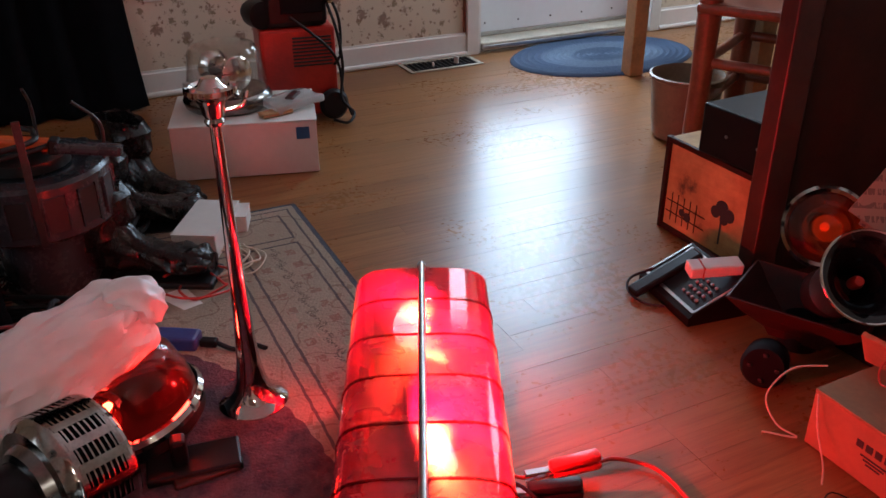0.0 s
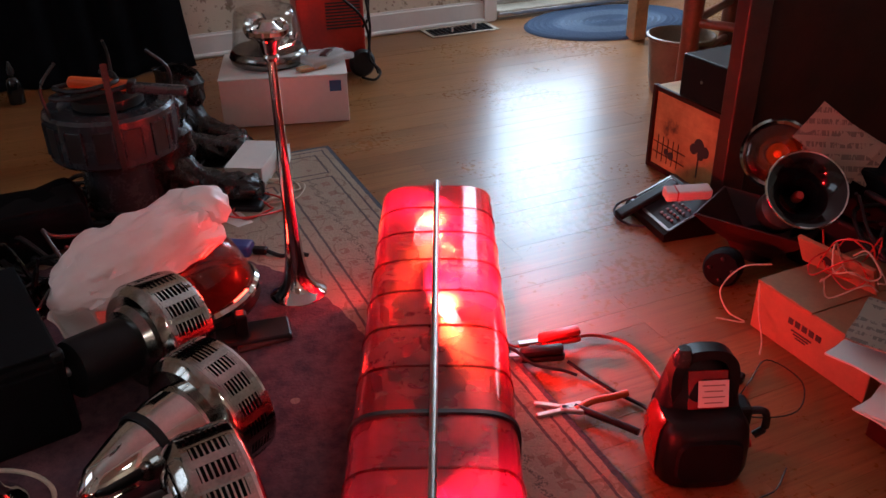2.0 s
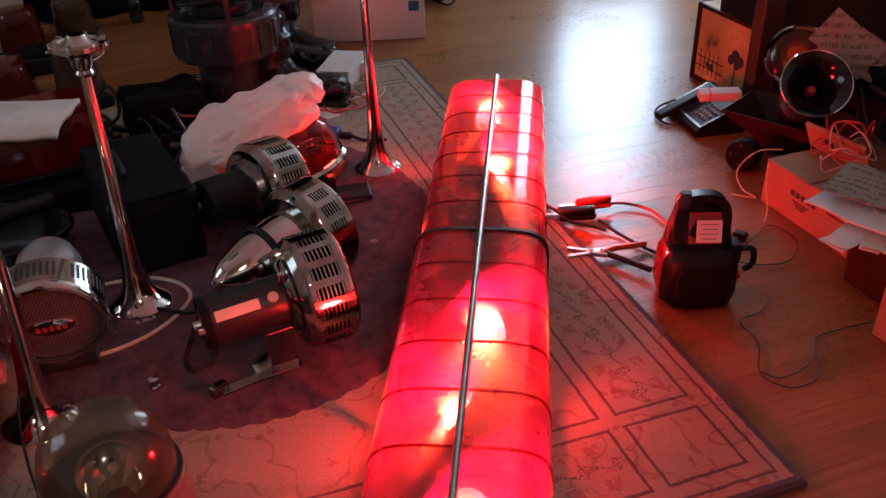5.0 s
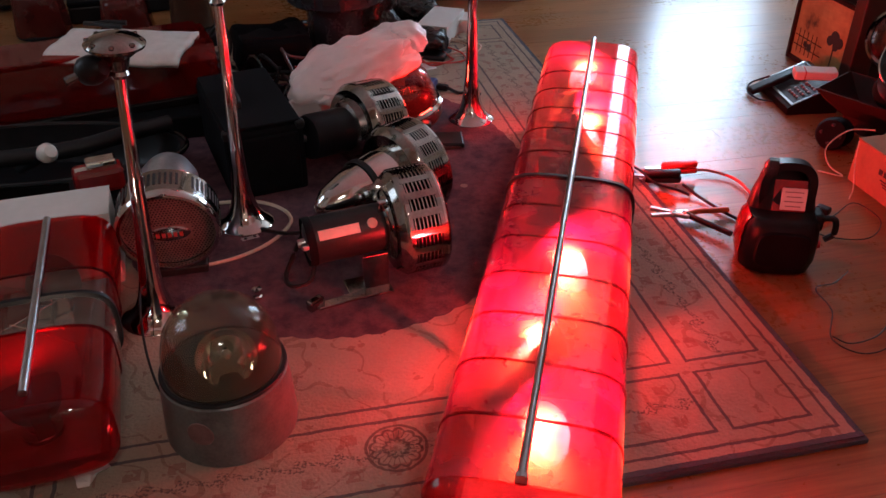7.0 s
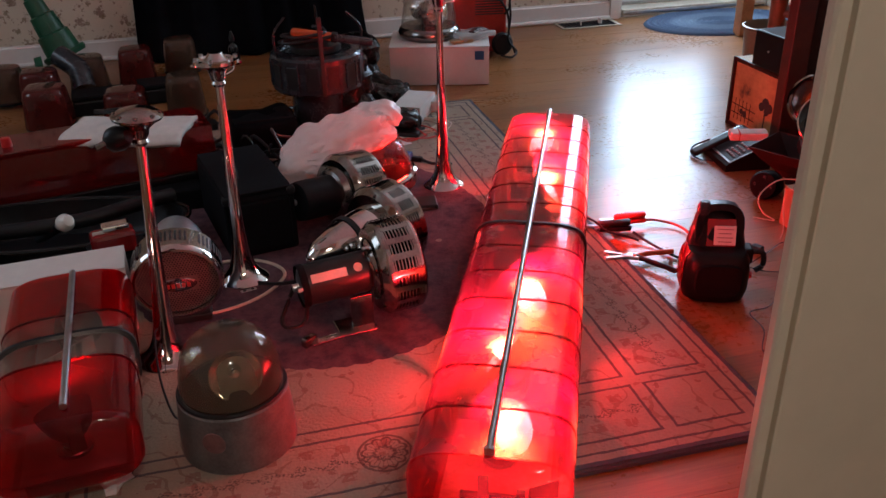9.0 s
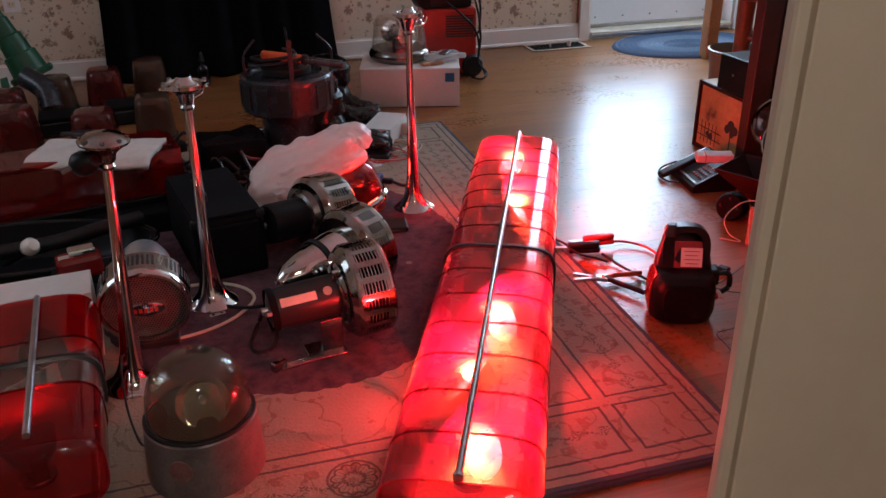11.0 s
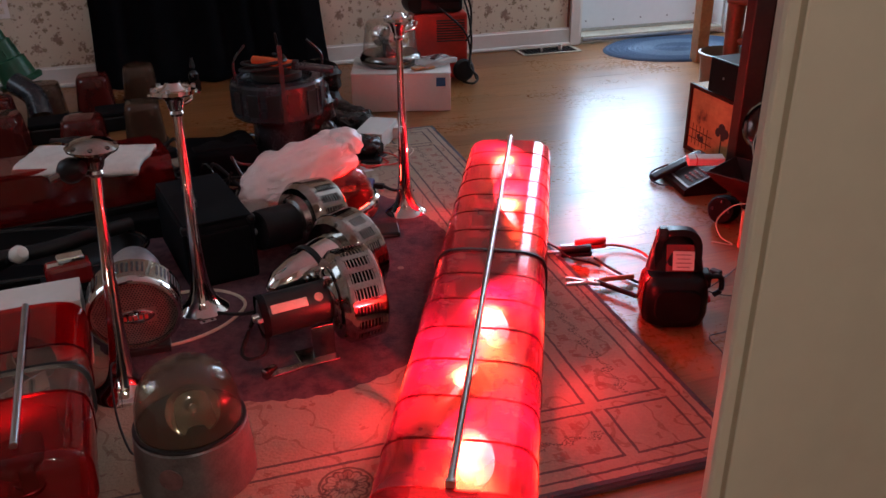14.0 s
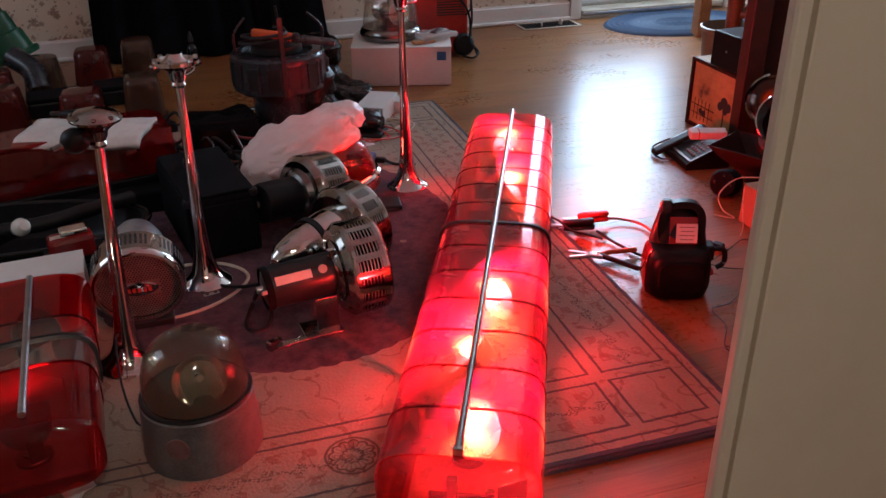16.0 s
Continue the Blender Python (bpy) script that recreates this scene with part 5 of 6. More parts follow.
part("cone", lathe([(.0, .34), (.016, .34), (.020, .29), (.026, .288), (.030, .235), (.037, .232), (.042, .165), (.051, .160), (.057, .085), (.067, .080), (.074, .0), (0, 0)], 40), "green_plastic", gp, "", True)
part("flange", lathe([(0, 0), (.088, 0), (.093, -.010), (.088, -.026), (0, -.026)], 40), "green_plastic", gp, "", True)
for k in range(6):
    part("fin", block(.006, .02, .10, (0, .052, .03), .002), "green_plastic", gp, m=Matrix.Rotation(k * math.pi / 3, 4, "Z"))
part("boss", lathe([(0, .03), (.03, .028), (.034, 0)], 24), "green_plastic", gp, "", True, along((.10, -.06, -.01), (.5, -.8, .3)))
pb = thing("small_bottle", pose(-.326, 2.96, .0012), "small dark plastic bottle with a nozzle by the cloth", "bottle")
part("body", lathe([(0, 0), (.026, 0), (.028, .006), (.028, .075), (.020, .092), (.011, .098), (.011, .108), (0, .108)], 24), "black_gloss", pb, "", True)
part("nozzle", lathe([(.012, .106), (.012, .120), (.004, .150), (0, .151)], 16), "dark_steel", pb, "tapered nozzle", True)
jg = thing("blue_jug", pose(-1.035, .98, .0012, 0, 0, 12), "dark blue plastic jug beside the basin", "jug")
part("body", loft([squircle(w_, d_, z_, 3.4) for w_, d_, z_ in ((.13, .12, 0), (.15, .14, .012), (.15, .14, .13), (.12, .11, .17), (.05, .05, .195), (.045, .045, .215))]), "blue_dark", jg, "", True)
part("cap", lathe([(0, .232), (.024, .230), (.026, .212), (0, .212)], 20), "black_plastic", jg, "black cap", True)
gt = thing("grey_elbow", pose(-.93, 2.62, .0012, 0, 0, 0), "dull grey pipe elbow leaning on the lenses", "pipe")
part("pipe", tube([(0, -.06, .05), (-.02, .0, .12), (-.09, .05, .17)], .045, 18), "grey_paint", gt, "", True)

rng = random.Random(5)


def tangle(cx, cy, rx, ry, high, count, radius, material, label):
    o = thing("cable_pile", pose(cx, cy, 0), label, "cables")
    for k in range(count):
        pts, a, q = [], rng.random() * 6.3, rng.uniform(.45, 1)
        for j in range(9):
            a += rng.uniform(.5, 1.1)
            pts.append((rx * q * math.cos(a) + rng.uniform(-.02, .02), ry * q * math.sin(a) + rng.uniform(-.02, .02), .006 + .012 + high * rng.random() * (k + 1) / count))
        part("cable", tube(pts, radius * rng.uniform(.8, 1.2), 8, 5), material, o, "", True)
    return o


tangle(-.20, 1.62, .17, .16, .10, 9, .0055, "black_rubber", "pile of black cables behind the loudspeaker")
tangle(-.12, 1.50, .12, .08, .14, 4, .004, "dull_red", "dark red leads among black cables")
tangle(.05, 2.05, .12, .10, .08, 6, .0055, "black_rubber", "black cables round the boots")
tangle(-.55, 1.75, .15, .12, .12, 6, .006, "black_rubber", "black cables behind the red light bar")
tangle(.27, 1.80, .12, .09, .012, 5, .0022, "wire_cream", "thin pale wires loose on the rug")
tangle(.22, 1.70, .10, .09, .03, 2, .0026, "wire_red", "thin red lead loose on the rug")
tangle(-.19, 2.00, .09, .07, .05, 6, .0055, "black_gloss", "coils of glossy black cable beside the grey siren")
tangle(-.25, 1.83, .10, .08, .09, 6, .0050, "black_gloss", "coils of glossy black cable on the rug")
tangle(-.36, 1.42, .12, .10, .16, 7, .0050, "black_gloss", "black cables heaped behind the loudspeaker")
bo = thing("black_tool_bag", pose(-.28, 1.72, .012, 0, 0, 10), "slumped black tool bag", "bag")
bm = block(.22, .20, .12, (0, 0, 0), .03, 3)
bmesh.ops.subdivide_edges(bm, edges=bm.edges[:], cuts=2, use_grid_fill=True)
part("body", crumpled(bm, .02, 12, 8), "black_cloth", bo, "", True, m=pose(0, 0, .02))
part("flap", crumpled(block(.20, .12, .012, (0, -.02, .125), .005), .012, 14, 2), "black_matt", bo, "folded top flap", True)
po = thing("black_holster", pose(-.50, 2.00, .0012, 0, 0, 30), "black plastic power brick with a cord", "adapter")
part("body", block(.14, .08, .05, (0, 0, 0), .012), "black_plastic", po)
part("cord", tube([(.07, 0, .02), (.13, .03, .01), (.18, 0, .01), (.16, -.06, .01)], .004), "black_rubber", po, "", True)

# cream cord looped on the rug round the horn
co = thing("cream_cord", pose(0, 0, 0), "cream electric cord looped on the rug round a horn", "cord")
part("cord", tube([(-.47, .93, .02), (-.38, .93, .017), (-.315, .885, .016), (-.295, .82, .016), (-.345, .745, .016), (-.42, .700, .016), (-.50, .690, .016), (-.56, .73, .018)], .0042), "wire_cream", co, "", True)
bk = thing("siren_lead", pose(0, 0, 0), "black lead curling from the siren motor", "cable")
part("lead", tube([(-.272, .62, .12), (-.30, .62, .06), (-.32, .61, .018), (-.31, .575, .016), (-.275, .585, .017), (-.262, .61, .05), (-.27, .64, .10)], .005), "black_rubber", bk, "", True)
part("lead", tube([(-.27, .65, .09), (-.31, .72, .05), (-.36, .80, .018), (-.44, .86, .017)], .0045), "black_rubber", bk, "", True)
w1 = thing("thin_lead", pose(0, 0, 0), "thin dark lead hanging beside the grey beacon", "cable")
part("lead", tube([(-.555, .60, .03), (-.572, .53, .09), (-.575, .47, .10), (-.57, .40, .05), (-.55, .33, .016), (-.525, .30, .015)], .0022), "black_rubber", w1, "", True)
ps = thing("paper_scrap", pose(-.640, .165, .0115, 8, -12, 30), "crumpled scrap of white paper on the rug", "paper")
bm = block(.05, .035, .006, (0, 0, 0), .001)
bmesh.ops.subdivide_edges(bm, edges=bm.edges[:], cuts=3, use_grid_fill=True)
part("scrap", crumpled(bm, .012, 40, 3), "paper", ps, m=pose(0, 0, .008))
nt_ = thing("hex_nut", pose(-.378, .555, .0115), "small chrome fitting on the rug", "fitting")
part("body", lathe([(0, 0), (.010, 0), (.010, .008), (.007, .010), (.007, .020), (.010, .024), (0, .026)], 6), "chrome", nt_)

# ---- jump starter, clamps and pliers ----
js = thing("jump_starter", pose(.670, .478, .0012, 0, 0, -21) @ Matrix.Scale(1.06, 4), "black and red portable jump starter with a carrying handle", "jump starter")
LEVELS = ((.116, .104, 0), (.132, .118, .006), (.144, .128, .030), (.143, .127, .070), (.136, .120, .096), (.118, .102, .110), (.084, .076, .115))
part("body", loft([squircle(w_, d_, z_, 3.2) for w_, d_, z_ in LEVELS]), "black_plastic", js, "rounded black body", True)
part("front_panel", loft([[(x_, -.060 - q_, z_) for x_, z_ in rounded(.100, .078, .020, 4.0, 40, q_ * .5)] for q_ in (0, .004, .006)]), "black_matt", js, "raised front panel", True)
# red strip on the left edge stands in for red light falling there
edge_rows = []
for w_, d_, z_ in LEVELS[1:6]:
    ring = squircle(w_ * 1.03, d_ * 1.03, z_, 3.2, 60)[26:34]
    edge_rows.append(ring + [(x_ * .93, y_ * .93, z_) for x_, y_, z_ in reversed(ring)])
part("red_lit_side", loft(edge_rows), "red_dark", js, "glossy side coloured red for the red light on it", True)
part("shoulder", loft([squircle(.128, .074, .095, 3.0, 40, .002, .022), squircle(.114, .066, .135, 3.0, 40, .002, .026), squircle(.092, .052, .165, 2.8, 40, .000, .030), squircle(.066, .036, .185, 2.6, 40, -.006, .034), squircle(.034, .018, .196, 2.4, 40, -.012, .036)]), "black_plastic", js, "sloping black upper body", True)
part("handle", extruded(rounded(.102, .112, .096, 2.7, 40), -.024, .004, rounded(.102, .112, .096, 2.7, 40, .015)), "black_plastic", js, "thick black loop handle", True, m=pose(.002, .008, 0, -6))
# grey grip at the handle's upper left
part("handle_tip", loft([squircle(.026, .022, .184, 3, 20, -.034, .012), squircle(.028, .024, .200, 3, 20, -.034, .012), squircle(.018, .015, .212, 3, 20, -.033, .012)]), "grey_paint", js, "grey rubber tip of the handle", True)
part("red_recess", block(.060, .003, .060, (0, 0, 0), .001), "red_dark", js, "red panel inside the handle", m=pose(.006, -.0105, .116, -18))
part("label", block(.046, .0015, .042, (0, 0, 0), .0006), "paper", js, "pale instruction label", m=pose(.013, -.0140, .121, -18))
for k in range(4):
    part("print_line", block(.034 if k % 2 else .028, .0006, .002, (0, 0, 0)), "tub", js, m=pose(.013, -.0135, .121, -18) @ pose(0, -.0010, .006 + k * .009))
part("side_clip", block(.022, .04, .035, (.068, .01, .075), .006), "black_plastic", js)
part("side_hook", tube([(.07, .0, .10), (.095, -.01, .105), (.10, -.01, .075), (.085, -.01, .06)], .006), "black_rubber", js, "", True)
part("red_button", lathe([(0, .008), (.008, .007), (.009, 0)], 14), "red_plastic", js, "red switch", True, along((.069, -.02, .055), (1, 0, 0)))


def clamp(m, material, label):
    c = thing("battery_clamp", m, label, "clamp", "battery clamps")
    for s in (-1, 1):
        bm = block(.085, .024, .015, (.045, 0, 0), .0065)
        part("grip", bm, material, c, "", True, m=pose(0, 0, .013 + s * .006, 0, -s * 1.5, 0))
        part("jaw", block(.042, .012, .005, (-.018, 0, 0), .001), "steel", c, "steel jaw", m=pose(0, 0, .015 + s * .004, 0, s * 5, 0))
    part("pivot", lathe([(0, -.010), (.005, -.010), (.005, .010), (0, .010)], 12), "steel", c, "", True, pose(.003, 0, .016, 90))
    return c


clamp(pose(.600, .862, .0015, 0, -6, -14), "red_plastic", "red handled battery clamp on the floor")
clamp(pose(.545, .835, .0015, 0, -10, -30), "black_plastic", "black handled battery clamp beside the light bar")
cr = thing("red_lead", pose(0, 0, 0), "red cable from the clamp to the jump starter", "cable")
part("lead", tube([(.675, .848, .018), (.72, .845, .012), (.765, .80, .008), (.765, .72, .009), (.735, .63, .03), (.70, .57, .08), (.665, .55, .11)], .0036), "wire_red", cr, "", True)
cr = thing("black_lead", pose(0, 0, 0), "black cable from the clamp to the jump starter", "cable")
part("lead", tube([(.62, .785, .018), (.64, .74, .008), (.66, .675, .007), (.68, .625, .008), (.665, .585, .03), (.645, .56, .09), (.64, .545, .12)], .0036), "black_rubber", cr, "", True)
cr = thing("bar_lead", pose(0, 0, 0), "short dark leads from the light bar", "cable")
part("lead", tube([(.50, .86, .05), (.53, .835, .04), (.555, .80, .022), (.60, .77, .014), (.62, .75, .010)], .0032), "black_rubber", cr, "", True)
part("lead", tube([(.51, .875, .05), (.55, .87, .02), (.58, .868, .016)], .003), "wire_red", cr, "", True)

pl = thing("pliers", pose(.548, .668, .0115, 0, 0, -22) @ Matrix.Scale(.92, 4), "steel wire pliers with orange and black handles", "pliers")
for s, mat_n in ((1, "orange_plastic"), (-1, "black_rubber")):
    part("jaw", joined(block(.060, .011, .009, (-.034, s * .011, 0), .002, 2, -s * 15), block(.046, .017, .011, (.008, s * .004, 0), .003, 2, s * 12)), "bare_steel", pl, "bright steel jaw")
    part("handle", tube([(.015, -s * .006, .006), (.05, -s * .026 if s < 0 else s * .018, .006), (.095, s * .030, .006), (.125, s * .040, .006)] if s > 0 else [(.015, .004, .006), (.05, -.022, .006), (.095, -.055, .006), (.12, -.075, .006)], .0072, 12), mat_n, pl, "", True)
part("pivot", lathe([(0, .012), (.006, .012), (.007, .008), (.007, 0)], 14), "steel", pl, "", True, pose(.006, .0, 0))

# ---- the right-hand pile ----
ph = thing("desk_phone", pose(1.096, 1.118, .0012, 0, 0, -7.5) @ Matrix.Scale(.88, 4), "black and silver keypad desk telephone on the floor", "telephone")
prof = [(0, 0), (0, .022), (.012, .030), (.145, .090), (.160, .088), (.165, 0)]
part("body", extruded(prof, 0, .225), "black_plastic", ph, "sloping black body")
slope = math.degrees(math.atan2(.060, .133))
face = pose(.012, 0, .0305, 0, -slope, 0)
part("silver_trim", joined(block(.008, .215, .002, (.004, .1125, 0)), block(.135, .006, .002, (.072, .006, 0)), block(.135, .006, .002, (.072, .219, 0))), "steel", ph, "silver edge trim", m=face)
part("silver_strip", block(.022, .085, .003, (.125, .165, .0005), .001), "steel", ph, "bright display strip", m=face)
for i in range(4):
    for j in range(4):
        part("key", block(.009, .009, .004, (.032 + i * .019, .034 + j * .018, .0005), .002), "tub", ph, m=face)
part("handset", joined(block(.045, .20, .018, (.040, .0, 0), .008)), "black_plastic", ph, "black handset", m=face @ pose(.03, .165, .003, 0, 0, 90) @ pose(-.04, 0, 0))
part("cord", tube([(.02, .20, .05), (-.03, .22, .02), (-.055, .18, .008), (-.045, .12, .006), (-.01, .085, .01)], .0035), "black_rubber", ph, "", True)
wt = thing("white_packet", pose(1.186, 1.160, .0875, 0, -8, 72), "small white and red boxed packet lying on the telephone", "packet")
part("box", block(.038, .115, .026, (0, 0, 0), .004), "white_card", wt)
part("stripe", block(.0385, .010, .0265, (0, .03, 0), .004), "red_core", wt, "red band")

ct = thing("wooden_crate", pose(1.472, 1.375, .0012), "wooden crate with a printed scene on its side", "crate")
part("body", block(.24, .30, .243, (0, 0, 0), .004), "print", ct, "printed yellow side")
for z in (.0, .228):
    part("rim", joined(block(.010, .304, .014, (-.1215, 0, z), .002), block(.244, .010, .014, (0, -.1515, z), .002)), "dark_wood", ct)
part("post", block(.014, .014, .243, (-.1215, .1505, 0), .002), "dark_wood", ct)
for (y_, z_, s_) in ((-.05, .13, .020), (-.075, .12, .016), (-.03, .115, .015), (-.06, .105, .013), (.06, .06, .012), (.08, .065, .010)):
    part("painted_tree", lathe([(0, .0012), (s_, .001), (s_, 0)], 14), "ink", ct, "dark painted tree", m=along((-.1205, y_, z_), (-1, 0, 0)))
for k in range(7):
    part("painted_rail", block(.0008, .003 if k < 5 else .14, .075 if k < 5 else .003, (-.1205, .12 - k * .022 if k < 5 else .07, .03 if k < 5 else .05 + .03 * (k - 5))), "dark_wood", ct, "dark painted fence")
part("painted_trunk", block(.001, .005, .09, (-.1206, -.052, .04)), "ink", ct)
spk = thing("black_equipment_box", pose(1.450, 1.320, .2455, 0, 0, 3), "black metal equipment box with cables on top", "equipment box")
part("body", block(.22, .20, .118, (0, 0, 0), .006), "black_plastic", spk)
part("front_panel", block(.205, .006, .10, (0, -.102, .008), .002), "red_wood", spk, "reddish speaker cloth")
for y_ in (-.07, .02):
    part("screw", lathe([(0, .003), (.004, .002), (.004, 0)], 10), "steel", spk, "", True, along((-.1105, y_, .06), (-1, 0, 0)))
part("top_cable", tube([(-.02, -.02, .126), (.02, -.05, .135), (.08, -.04, .130), (.10, -.09, .128)], .009), "wire_cream", spk, "pale cable end", True)

cabinet = thing("tall_cabinet", pose(1.338, 1.085, .0012), "tall dark brown wooden cabinet", "cabinet")
part("stile", block(.068, .045, 1.85, (-.016, .090, 0), .004), "stile_wood", cabinet, "dark red-brown front stile")
part("panel", span(.0185, 1.05, .08, .10, .03, 1.84), "dark_wood", cabinet, "dark panel")
part("plinth", span(.0185, 1.05, .072, .102, 0, .03), "dark_wood", cabinet)
part("side", span(1.05, 1.08, -.30, .10, 0, 1.84), "dark_wood", cabinet)
part("top", span(-.02, 1.08, .07, .12, 1.851, 1.875), "dark_wood", cabinet)

ch = thing("wooden_chair", pose(1.98, 1.78, .0012, 0, 0, 30), "red-brown wooden chair with turned rungs", "chair")
LEGS = ((-.19, .19), (.19, .19), (-.19, -.19), (.19, -.19))
for x_, y_ in LEGS:
    hi = .98 if y_ > 0 else .44
    part("leg", lathe([(0, 0), (.026, 0), (.033, .10), (.030, .25), (.034, .42), (.026, hi), (0, hi)], 16), "red_wood", ch, "", True, pose(x_, y_, 0))
for z_ in (.17, .30):
    for a, c in ((0, 1), (0, 2), (1, 3), (2, 3)):
        part("rung", tube([(*LEGS[a], z_), (*LEGS[c], z_)], .015, 10), "red_wood", ch, "", True)
part("seat", block(.46, .44, .03, (0, 0, .44), .012), "red_wood", ch)
for z_ in (.65, .80, .92):
    part("back_slat", block(.36, .014, .06, (0, .19, z_), .005), "red_wood", ch)
bu = thing("pale_tub", pose(1.80, 1.95, .0012), "pale round plastic tub with a rolled rim", "tub")
part("shell", lathe([(0, .004), (.105, .004), (.118, .06), (.130, .20), (.138, .205), (.140, .215), (.132, .218), (.124, .20), (.110, .01), (0, .01)], 44), "tub_tan", bu, "", True)
bu.matrix_basis = pose(1.835, 2.03, .0012) @ Matrix.Diagonal((.86, .86, .95, 1))
tl = thing("dining_table", pose(2.62, 2.35, .0012), "tan wooden table with square legs", "table")
for x_, y_ in ((-.50, .32), (.50, .32), (-.50, -.32), (.50, -.32)):
    part("leg", block(.062, .062, .715, (x_, y_, 0), .004), "tan_wood", tl)
part("tabletop", block(1.16, .80, .03, (0, 0, .715), .008), "tan_wood", tl)
part("apron", joined(block(.94, .02, .09, (0, .32, .625)), block(.94, .02, .09, (0, -.32, .625)), block(.02, .58, .09, (-.5, 0, .625)), block(.02, .58, .09, (.5, 0, .625))), "tan_wood", tl)
wct = thing("white_sack", pose(2.66, 2.30, .0012, 0, 0, 12), "white paper sack standing under the table", "bag")
part("body", crumpled(block(.17, .12, .26, (0, 0, 0), .01), .006, 14), "white_card", wct)
NORM = Vector((-.379, -.672, .642)).normalized()
bh = thing("horn_speaker", along((1.192, .815, .250), NORM), "black horn loudspeaker with a bright chrome rim", "horn")
part("bell", lathe([(.018, -.13), (.024, -.08), (.040, -.04), (.066, -.008), (.080, 0), (.080, .003), (.063, -.005), (.036, -.037), (.020, -.08)], 56), "black_gloss", bh, "black flared bell", True)
part("rim", lathe([(.0795, -.001), (.0825, -.001), (.084, .003), (.082, .0055), (.0795, .004)], 56), "chrome", bh, "chrome rim", True)
part("core", lathe([(0, -.038), (.008, -.040), (.012, -.052), (.011, -.07)], 24), "red_core", bh, "red centre cap", True)
part("driver", lathe([(0, -.20), (.045, -.20), (.05, -.19), (.05, -.14), (.03, -.125), (0, -.125)], 32), "dark_steel", bh, "", True)
part("bracket", tube([(.06, 0, -.06), (.07, 0, -.12), (.05, 0, -.20)], .006), "steel", bh, "", True)
NORM2 = Vector((-.62, -.60, .35)).normalized()
sl = thing("spot_lamp", along((1.275, .985, .250), NORM2), "round chrome spotlight with an amber red glass face", "lamp")
part("bowl", lathe([(0, -.07), (.03, -.065), (.06, -.035), (.074, 0), (.074, .006), (.068, .008), (.056, -.03), (.028, -.058), (0, -.062)], 48), "chrome", sl, "chrome bowl", True)
part("glass", lathe([(.069, .004), (.05, .012), (0, .016), (0, .013), (.05, .009), (.069, .001)], 40), "amber_glass", sl, "amber glass face", True)
part("rim", lathe([(.068, .0), (.078, .0), (.080, .006), (.074, .012), (.067, .008)], 48), "worn_chrome", sl, "", True)
part("filament", lathe([(0, -.012), (.007, -.010), (.009, .0), (0, .006)], 14), "amber_bulb", sl, "glowing bulb", True, pose(0, 0, -.02))
bulb_light("spot_bulb", Vector((1.275, .985, .250)) + NORM2 * -.008, .006, (1, .2, .06))

rh = thing("square_horn", pose(1.255, .975, .0012, 0, 0, 28), "dark red square loudspeaker horn facing up", "horn")
bm = bmesh.new()
lv = []
for w_, z_ in ((.05, .02), (.06, .04), (.10, .075), (.13, .108), (.125, .110), (.092, .077), (.05, .045)):
    lv.append([bm.verts.new((sx * w_ * .72, sy * w_, z_)) for sx, sy in ((-1, -1), (1, -1), (1, 1), (-1, 1))])
for a, c in zip(lv, lv[1:]):
    for k in range(4):
        bm.faces.new((a[k], a[(k + 1) % 4], c[(k + 1) % 4], c[k]))
bm.faces.new(lv[0]), bm.faces.new(lv[-1])
part("flare", bm, "flare_red", rh, "dark red flare")
part("throat", lathe([(0, 0), (.04, 0), (.04, .03), (.02, .05), (0, .05)], 24), "black_plastic", rh, "", True)
part("mouth_liner", lathe([(.0, .052), (.030, .054), (.034, .062), (0, .064)], 24), "black_matt", rh, "", True)
kb = thing("round_motor", along((1.09, .905, .045), (-.75, -.55, .25)), "small round black motor with bolts", "motor")
part("body", lathe([(0, -.05), (.034, -.05), (.040, -.04), (.042, .01), (.036, .022), (0, .024)], 28), "black_matt", kb, "", True)
for k in range(4):
    part("bolt", lathe([(0, .006), (.004, .005), (.005, 0)], 8), "dark_steel", kb, "", True, pose(.024 * math.cos(k * 1.57), .024 * math.sin(k * 1.57), .022))

cx = thing("cardboard_box", pose(1.185, .612, .0012, 0, 0, 1), "long brown cardboard box with faint dark print", "box")
part("carton", block(.29, .285, .108, (0, 0, 0), .003), "cardboard", cx)
part("flap", block(.292, .14, .003, (0, -.072, .1085), .001), "cardboard", cx)
part("flap", block(.292, .14, .003, (0, .072, .1085), .001), "cardboard", cx)
for k in range(5):
    part("print_bar", block(.001, .012, .013, (-.1457, .045 - k * .017, .062)), "ink", cx)
for k in range(3):
    part("print_bar", block(.001, .05 - k * .012, .003, (-.1457, .015, .050 - k * .006)), "ink", cx)
part("print_bar", block(.001, .055, .004, (-.1457, -.09, .070)), "ink", cx)
fx = thing("folded_carton", pose(1.190, .690, .113, 0, -28, 8), "flattened brown carton lying on the box", "box")
part("panel", block(.010, .17, .075, (0, 0, 0), .002), "cardboard", fx)
part("round_hole", lathe([(0, .001), (.014, .001), (.014, 0)], 18), "ink", fx, m=along((-.0055, .02, .04), (-1, 0, 0)))
b2 = thing("cardboard_box", pose(1.07, .150, .0012, 0, 0, 3), "tall brown cardboard box near the doorway", "box")
part("carton", block(.32, .20, .20, (0, 0, 0), .003), "cardboard", b2)
part("flap", block(.32, .10, .003, (0, -.05, .2005), .001), "cardboard", b2)
part("flap", block(.32, .10, .003, (0, .052, .2005), .001), "cardboard", b2)
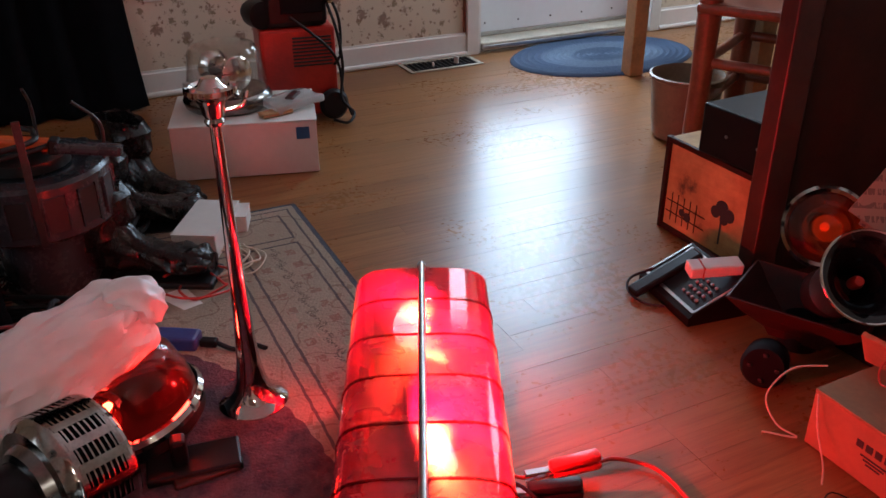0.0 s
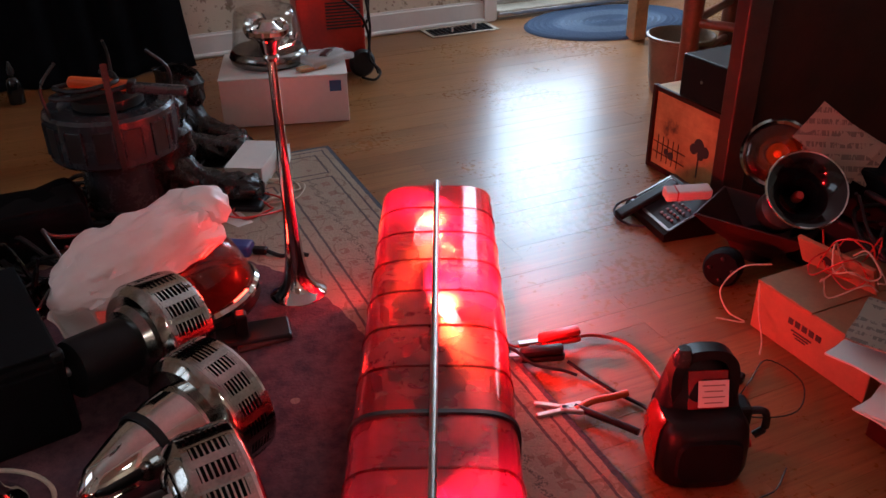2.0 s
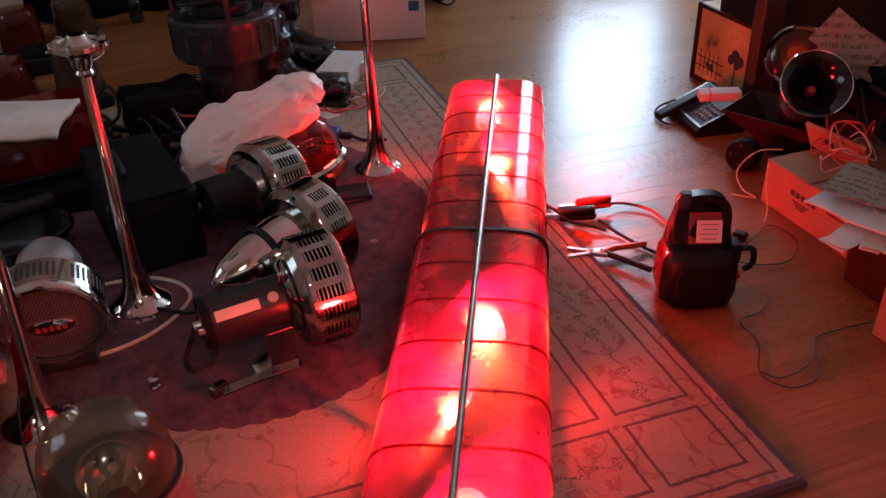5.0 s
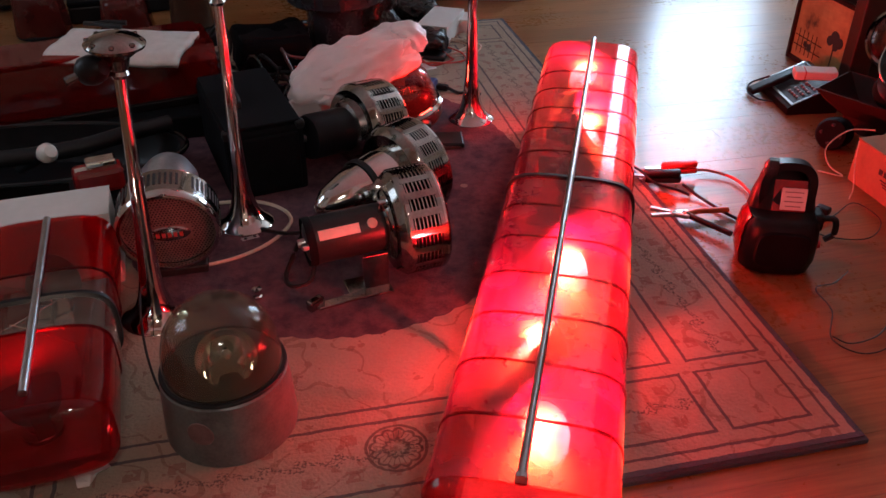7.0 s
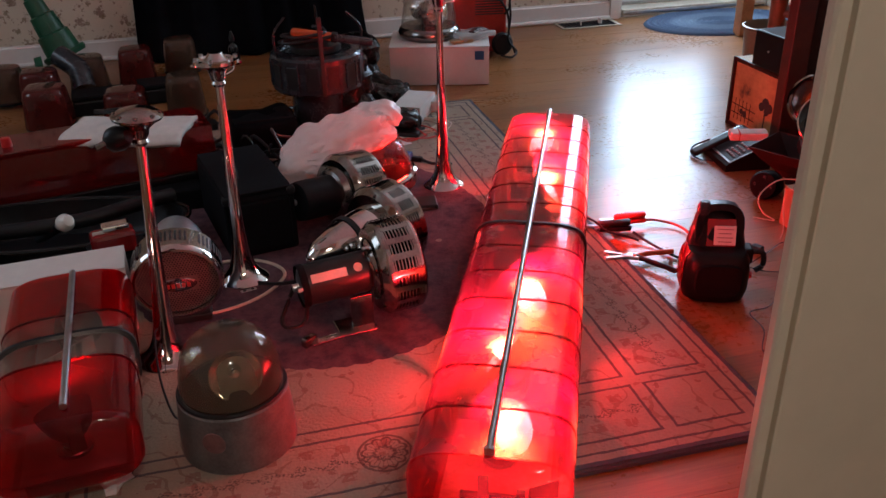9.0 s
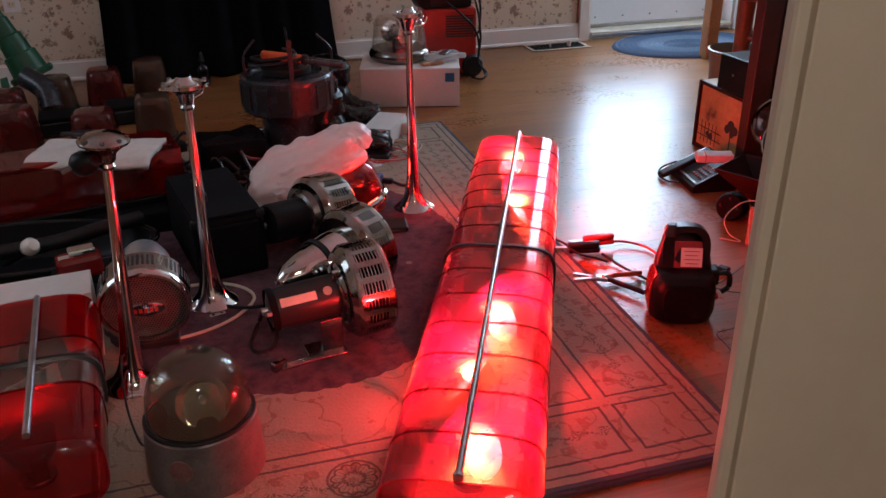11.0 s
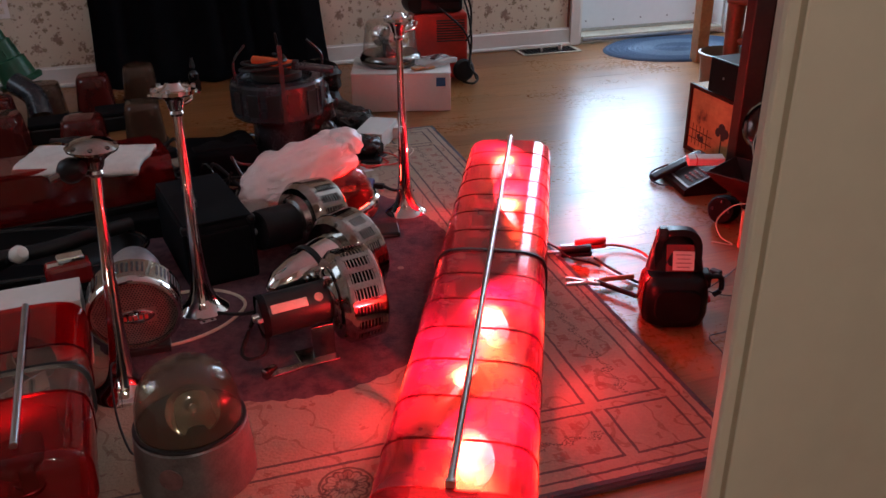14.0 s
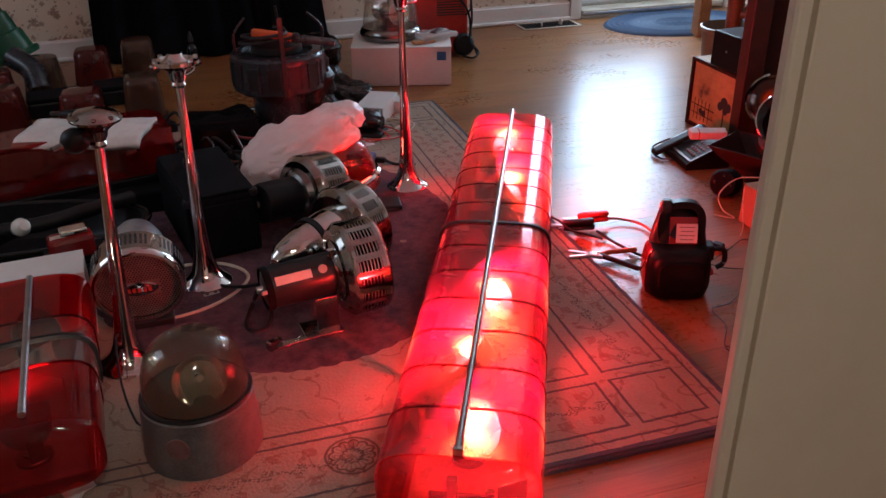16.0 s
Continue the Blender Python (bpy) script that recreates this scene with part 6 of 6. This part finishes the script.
# added dark box: fills the shaded gap and holds up the papers
ds = thing("shade_block", pose(1.095, .338, .0012, 0, 0, 3), "low dark box added for the shade under the papers", "box")
part("carton", block(.22, .15, .178, (0, 0, 0), .003), "dark_wood", ds)
part("lid", block(.222, .152, .012, (0, 0, .1785), .003), "black_matt", ds)
SHEETS = ((.915, .290, .2045, 0, -3, -80, .28, .075, "white_card", "folded white paper on the cardboard box"), (1.0, .345, .2175, 2, 2, -62, .24, .14, "news", "folded newspaper lying on the papers"),
          (.885, .310, .1925, 0, -10, 12, .15, .05, "paper", "crumpled white paper hanging over the edge"), (.895, .285, .1985, 4, -8, 38, .14, .035, "label", "crumpled cream paper strip among the papers"))
for k, (px, py, pz, ax, ay, az, sx, sy, mat_n, lab) in enumerate(SHEETS):
    o = thing("paper", pose(px, py, pz, ax, ay, az), lab, "paper", "papers on the box")
    for j in range(2):
        bm = block(sx, sy, .003, (0, 0, 0))
        bmesh.ops.subdivide_edges(bm, edges=bm.edges[:], cuts=5, use_grid_fill=True)
        part("sheet", crumpled(bm, .010 if mat_n != "news" else .004, 16, k + 3 * j), mat_n, o, "", True, m=pose(.004 * j, -.003 * j, .005 + .005 * j, 0, 0, 4 * j))

nw = thing("newspaper", along((1.31, .865, .315), (-.45, -.70, .55)), "folded old newspaper with dense print", "newspaper")
for k, (dx, dy, rot) in enumerate(((0, 0, 52), (.02, -.01, 60))):
    bm = block(.10, .15, .004, (0, 0, 0))
    bmesh.ops.subdivide_edges(bm, edges=bm.edges[:], cuts=4, use_grid_fill=True)
    part("sheet", crumpled(bm, .006, 9, k), "news", nw, "", True, m=pose(dx, dy, -.008 * k, 0, 0, rot))
bd = thing("black_equipment", pose(1.36, .74, .0012, 0, 0, 4), "stack of black equipment behind the horn", "equipment")
part("lower_case", block(.20, .40, .15, (.06, 0, 0), .008), "black_plastic", bd)
part("upper_case", block(.18, .30, .12, (.07, .02, .151), .010), "black_matt", bd)
part("handle", tube([(-.02, -.10, .20), (-.05, -.08, .23), (-.05, .02, .24), (-.02, .04, .22)], .007), "black_rubber", bd, "", True)
ud = thing("open_carton", pose(1.40, .50, .0012, 0, 0, -6), "open brown carton standing behind the box", "box")
part("carton", block(.20, .24, .27, (0, 0, 0), .003), "cardboard", ud)
part("raised_flap", block(.004, .22, .10, (-.112, 0, .262), .001), "cardboard", ud, "raised flap", m=pose(0, 0, 0))
part("red_sticker", block(.001, .05, .03, (-.1145, .06, .30)), "red_core", ud)
tangle(1.15, .66, .05, .06, .12, 3, .0017, "wire_red", "tangle of thin red wires on the cardboard box").location.z = .108
tangle(1.14, .63, .05, .06, .10, 2, .0017, "wire_cream", "tangle of thin pale wires on the cardboard box").location.z = .108
tangle(1.30, .62, .10, .16, .10, 5, .004, "black_rubber", "black cables over the equipment").location.z = .16
fw = thing("pale_wire", pose(0, 0, 0), "thin pale wire curling down beside the box", "wire")
part("wire", tube([(1.12, .80, .10), (1.07, .83, .09), (1.02, .83, .05), (1.01, .79, .02), (1.03, .76, .006), (.99, .80, .004)], .0017), "wire_cream", fw, "", True)
part("wire", tube([(1.03, .74, .11), (1.02, .72, .06), (1.00, .68, .02), (.98, .66, .004)], .0016), "wire_cream", fw, "", True)
bw = thing("power_cord", pose(0, 0, 0), "thin black cord looped loosely on the floor", "cord")
part("cord", tube([(.73, .53, .06), (.80, .55, .01), (.90, .60, .005), (.98, .64, .005), (.99, .56, .005), (.92, .50, .005), (.84, .52, .005), (.80, .58, .005)], .0013), "black_rubber", bw, "", True)
part("plug", block(.022, .03, .018, (.885, .62, .001), .004, 2, 30), "black_plastic", bw)
bw = thing("power_cord", pose(0, 0, 0), "thin black cord curling on the floor by the rug", "cord")
part("cord", tube([(.80, .40, .004), (.75, .37, .004), (.70, .36, .004), (.69, .29, .004), (.64, .215, .004), (.67, .165, .004), (.74, .18, .004), (.79, .26, .004), (.86, .27, .004), (.92, .26, .01)], .0013), "black_rubber", bw, "", True)
part("cord", tube([(.64, .215, .009), (.66, .19, .009), (.72, .20, .006), (.77, .23, .004)], .0013), "black_rubber", bw, "", True)


# ---- floor boards ----
board_meshes = {}


def plank_mesh(length):
    if length not in board_meshes:
        bm = span(-length / 2 + .0002, length / 2 - .0002, -.0284, .0284, -.011, 0)
        me = bpy.data.meshes.new("plank")
        bmesh.ops.recalc_face_normals(bm, faces=bm.faces)
        bm.to_mesh(me)
        bm.free()
        me.materials.append(M["oak"])
        board_meshes[length] = me
    return board_meshes[length]


rng = random.Random(11)
y = SOUTH - .30
while y < NORTH + .02:
    x = WEST - .05
    first = round(rng.uniform(.2, 1.2), 1)
    while x < EAST + .03:
        length = rng.choice((.7, .9, 1.1, 1.4, 1.7, 2.0))
        length, first = (first, 0) if first else (length, 0)
        length = round(min(length, EAST + .05 - x), 2)
        plank = new("plank", plank_mesh(length))
        plank.location = (x + length / 2, y, rng.uniform(-.0004, 0))
        plank.rotation_euler = (radians(rng.uniform(-.17, .17)), 0, 0)
        plank.parent = floor
        x += length
    y += .0572
part("hall_boards", span(WEST, EAST, -2.6, SOUTH - .33, -.011, -.001), "oak", floor)
